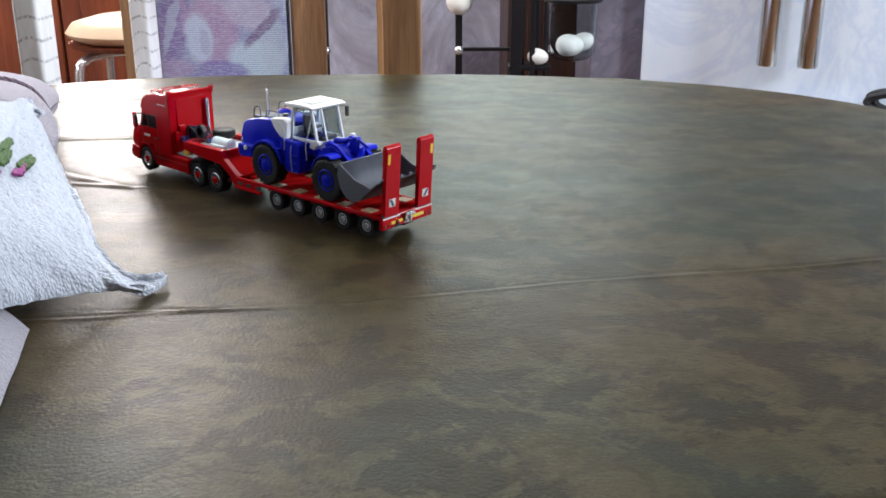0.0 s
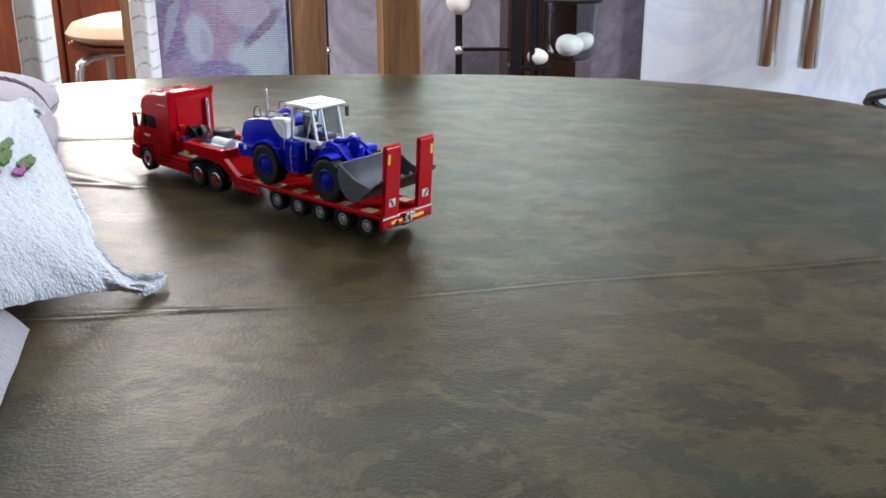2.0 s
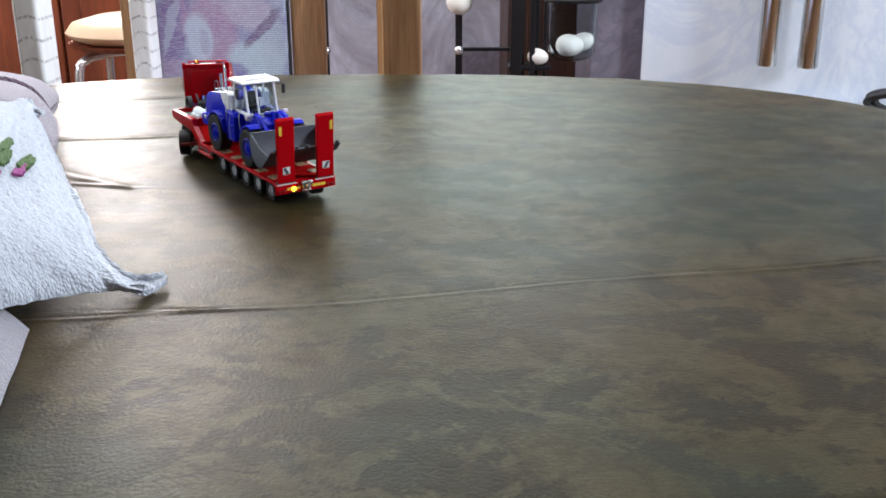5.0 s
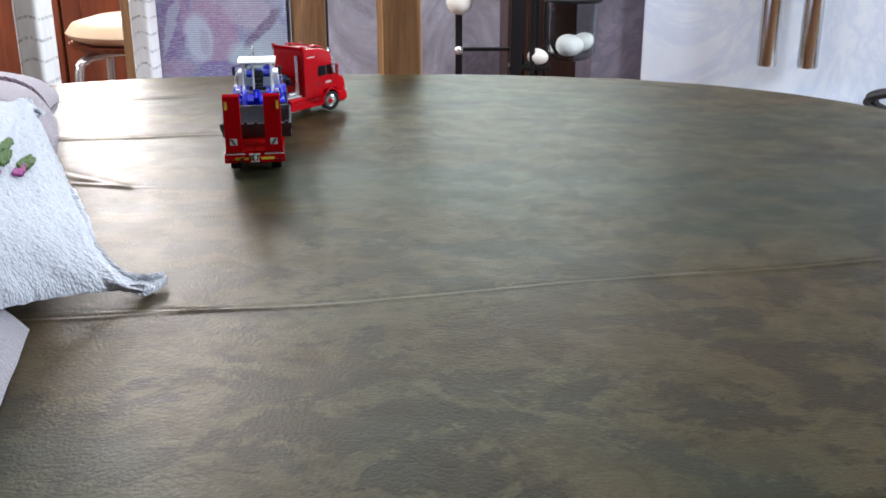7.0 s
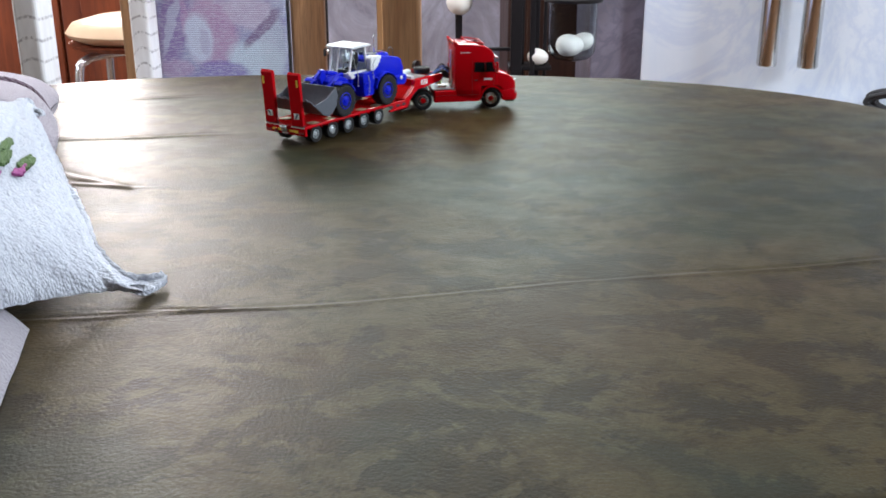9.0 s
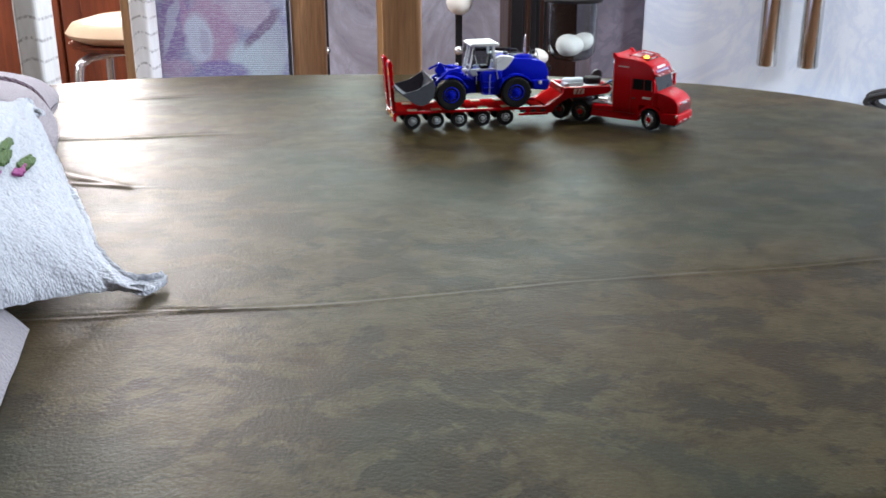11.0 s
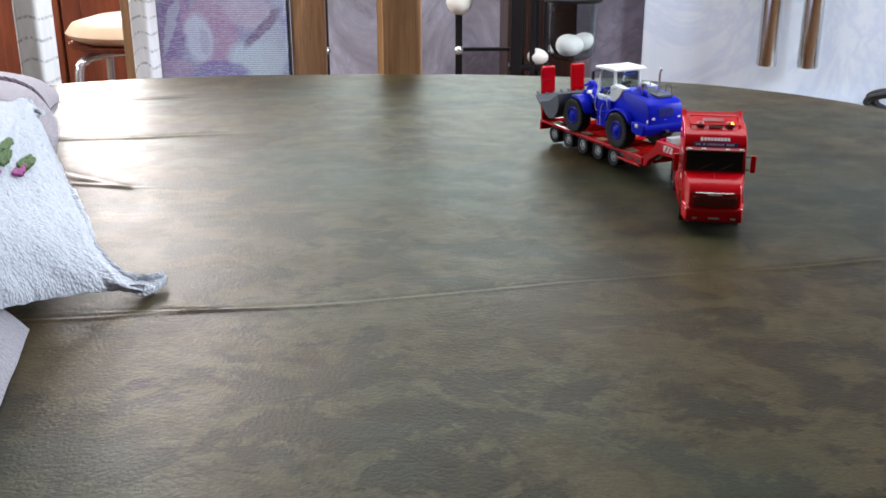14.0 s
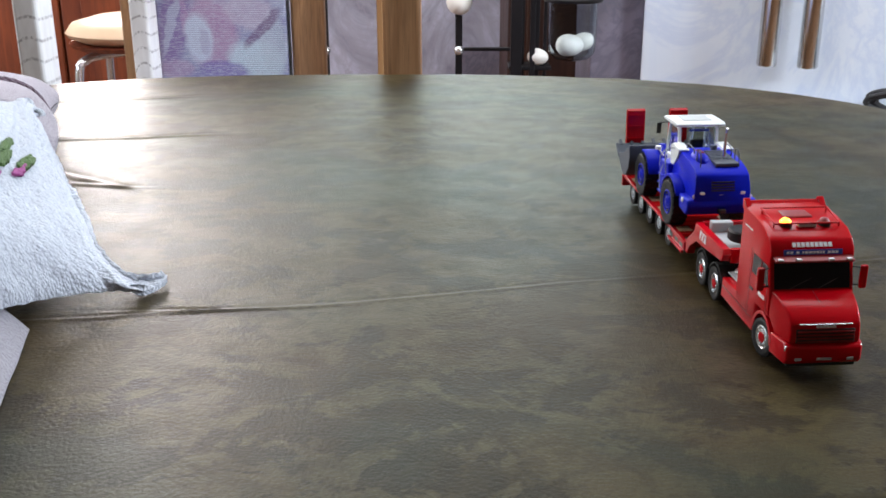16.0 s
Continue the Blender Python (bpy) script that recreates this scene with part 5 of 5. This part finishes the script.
def egg(x, y, z, r, tilt, label):
    bm = bmesh.new()
    bmesh.ops.create_uvsphere(bm, u_segments=24, v_segments=14, radius=r)
    for v in bm.verts:
        k = v.co.x / r
        v.co.x *= 1.28
        v.co.y *= 1 - 0.12 * k
        v.co.z *= 1 - 0.12 * k
    bmesh.ops.rotate(bm, verts=bm.verts, cent=(0, 0, 0), matrix=Matrix.Rotation(tilt, 3, "Y"))
    ob = tagged(part("ornament_egg", bm, EGG, None, "", True), label, "egg ornament", "white eggs")
    ob.location = (x, y, z)
    return ob


egg(0.262, 2.125, 0.6835, 0.0225, 0.05, "white ceramic egg lying in the glass jar")
egg(0.296, 2.160, 0.686, 0.019, -0.2, "white ceramic egg leaning in the glass jar")


egg(0.216, 2.330, 0.627, 0.019, 0.1, "white ceramic egg resting on the iron stand")


def brown_cabinet():
    ob = thing("dark_cabinet", "dark brown wooden cabinet with a panelled door", "cabinet")
    part("carcass", block(0.165, 0.449, 2.62, 2.99, 0, 0.98, 0.005), DARKWOOD, ob)
    d = part("door", block(0.172, 0.442, 2.600, 2.618, 0.05, 0.95, 0.004), DARKWOOD, ob)
    part("panel", block(0.21, 0.40, 2.592, 2.599, 0.12, 0.88, 0.006), DARKWOOD, d)
    return ob


brown_cabinet()


def bar_handle(u, label):
    """A thick steel tube on two stand-offs before the marbled panel."""
    ob = part("bar_handle", turned([(0.012, 0.632), (0.0185, 0.633), (0.0205, 0.636), (0.0205, 1.45), (0.012, 1.454)], 28, "Z"), STEEL, pier, label, True)
    ob.location = (u, -0.042, 0)
    for z in (0.80, 1.30):
        part("stand_off", rod((0, 0.040, z), (0, 0.015, z), 0.008, 12), STEEL, ob, "", True)
    return ob


bar_handle(0.270, "thick brushed steel bar handle on the marbled panel")
bar_handle(0.352, "thick brushed steel bar handle on the marbled panel")


def ledge():
    ob = thing("ledge", "narrow grey ledge along the foot of the marbled panel", "ledge", "", "structure", PANEL)
    part("top", block(0.20, 1.6, -0.10, -0.002, 0.52, 0.545, 0.004), LIGHTGREY, ob)
    part("front", block(0.22, 1.6, -0.09, -0.004, 0.0, 0.518, 0.004), DIM, ob)
    return ob


ledge()


def cable_coil():
    ob = tagged(new("cable"), "dark cable loop lying on the ledge", "cable")
    ob.matrix_world = PANEL @ pose(0.56, -0.05, 0.546)
    for k, (r, dy) in enumerate(((0.070, -0.03), (0.060, -0.012), (0.066, 0.008), (0.052, 0.024))):
        pts = [(r * 1.25 * math.cos(a), dy + 0.010 * math.sin(2 * a + k), 0.006 + 0.36 * r * (1 + math.sin(a))) for a in (2 * math.pi * i / 18 for i in range(19))]
        part("loop", pipe(pts, 0.0055, 8), CABLE, ob, "", True)
    part("lead", pipe([(0.06, 0.03, 0.012), (0.085, 0.030, 0.05), (0.10, 0.030, 0.14), (0.10, 0.035, 0.30)], 0.006, 8), CABLE, ob, "", True)
    return ob


cable_coil()

# seconds; the trailer's last axle (x, y) and heading; the tractor's heading: full-size metres and degrees
DRIVE = ((0.0, -2.123, 37.28, 138.9, 136.55), (2.0, -2.125, 37.275, 138.88, 136.55), (2.5, -2.361, 37.485, 138.65, 135.3), (3.0, -2.894, 37.94, 137.95, 131.35), (3.5, -3.621, 38.584, 136.50, 125.6),
         (4.0, -4.622, 39.505, 133.90, 118.2), (4.2, -5.028, 39.93, 132.6, 115.5), (6.5, -8.40, 45.13, 106.1, 62.3), (7.0, -8.705, 46.413, 97.6, 54.0),
         (7.5, -8.758, 47.761, 87.2, 42.6), (8.0, -8.655, 49.208, 76.6, 30.2), (8.5, -8.15, 50.634, 65.9, 19.9), (9.0, -7.40, 51.93, 55.1, 9.6),
         (11.5, -0.393, 55.902, 0.4, -44.9), (12.0, 1.20, 55.73, -10.4, -58.6), (12.5, 2.80, 55.45, -24.3, -72.6), (13.0, 4.237, 54.80, -37.8, -84.3),
         (13.5, 5.536, 53.60, -51.4, -94.4), (14.0, 6.715, 51.65, -63.7, -99.0), (14.5, 7.680, 49.28, -73.9, -99.5), (15.0, 8.374, 46.454, -81.2, -96.9), (15.5, 8.74, 43.52, -84.7, -91.6), (16.0, 8.987, 40.66, -85.6, -86.2))
KING, PLATE = 10.01, 0.97


def track(t):
    """Trailer and tractor places on the table at t seconds."""
    v = [smooth_through([(r[0], r[k]) for r in DRIVE], t) for k in (1, 2, 3, 4)]
    a, b = radians(v[2]), radians(v[3])
    kx, ky = v[0] + KING * math.cos(a), v[1] + KING * math.sin(a)
    return (v[0], v[1], a), (kx - PLATE * math.cos(b), ky - PLATE * math.sin(b), b)


def motions():
    """All that drives: the tractor, the trailer behind it, the loader on it, and the wheels."""
    def on_table(p, z=0.0):
        return pose(p[0] * S, p[1] * S, TABLE + 0.0005 + z, 0, 0, math.degrees(p[2]))
    steps = [i / 15 for i in range(241)]
    at = [track(t) for t in steps]
    lead = pose(3.86 * S, -0.12 * S, 1.024 * S)
    start = next(i for i, t in enumerate(steps) if t >= 1.9)
    keep = [0] + list(range(start, 241, 2)) + ([240] if (240 - start) % 2 else [])
    walk(TRAILER, [(steps[i], on_table(at[i][0])) for i in keep])
    walk(TRACTOR, [(steps[i], on_table(at[i][1])) for i in keep])
    walk(LOADER, [(steps[i], on_table(at[i][0]) @ lead) for i in keep])
    for who, wheels in ((0, TRAILER_WHEELS), (1, TRACTOR_WHEELS)):
        for w in wheels:
            here = Vector(w.location)
            spot = [Matrix.LocRotScale((p[who][0] * S, p[who][1] * S, 0), Euler((0, 0, p[who][2])), None) @ here for p in at]
            roll, rows, last = 0.0, [(0.0, Matrix.Translation(here))], 0.0
            for i in range(1, 241):
                head = at[i][who][2]
                d = spot[i] - spot[i - 1]
                steer = 0.0
                if "steer" in w:
                    turn = at[i][1][2] - at[i - 1][1][2]
                    a, b = at[i - 1][1], at[i][1]
                    gone = math.hypot(b[0] - a[0], b[1] - a[1])
                    want = math.atan2(4.7 * turn, gone) if gone > 0.02 else 0.0
                    last += 0.25 * (max(-0.5, min(0.5, want)) - last)
                    steer = last
                roll += (d.x * math.cos(head + steer) + d.y * math.sin(head + steer)) / w["r"]
                if i >= start:
                    rows.append((steps[i], Matrix.Translation(here) @ Matrix.Rotation(steer, 4, "Z") @ Matrix.Rotation(roll, 4, "Y")))
            walk(w, rows)
    # the lamps flash: their glowing half turns outward for a moment
    right = (1.5, 2.6, 3.1, 3.7, 4.1, 4.7, 5.3, 5.9, 6.5, 7.5, 8.0, 8.6, 9.2, 9.8, 10.4, 11.0, 11.5, 12.0, 12.5, 13.1, 13.7, 14.3, 14.9, 15.3, 16.0)
    left = tuple(t + 0.22 for t in right[:-3]) + (15.1, 15.7)
    for lamp, flashes, axis, off in ((BEACONS[0], right, "X", 180), (BEACONS[1], left, "X", 180), (INDICATOR, (3.5, 4.0, 4.5, 5.0, 5.5, 6.0, 6.5, 9.2, 9.7, 10.2), "Y", 90)):
        on = -90 if axis == "Y" else 0
        def lie(a):
            return Matrix.Rotation(radians(a), 4, axis)
        rows, rest = [(0.0, lie(off))], off
        for t in flashes:
            for k, a in ((-3, 180), (-2, 120), (-1, 60), (0, 0), (1, -60), (2, -120), (3, -180)):
                s = t + k / 30
                if 0 < s <= 16.0:
                    rows.append((s, lie(on + a)))
        if rows[-1][0] < 16.0:
            rows.append((16.0, lie(off)))
        rows.sort(key=lambda r: r[0])
        walk(lamp, rows)


motions()
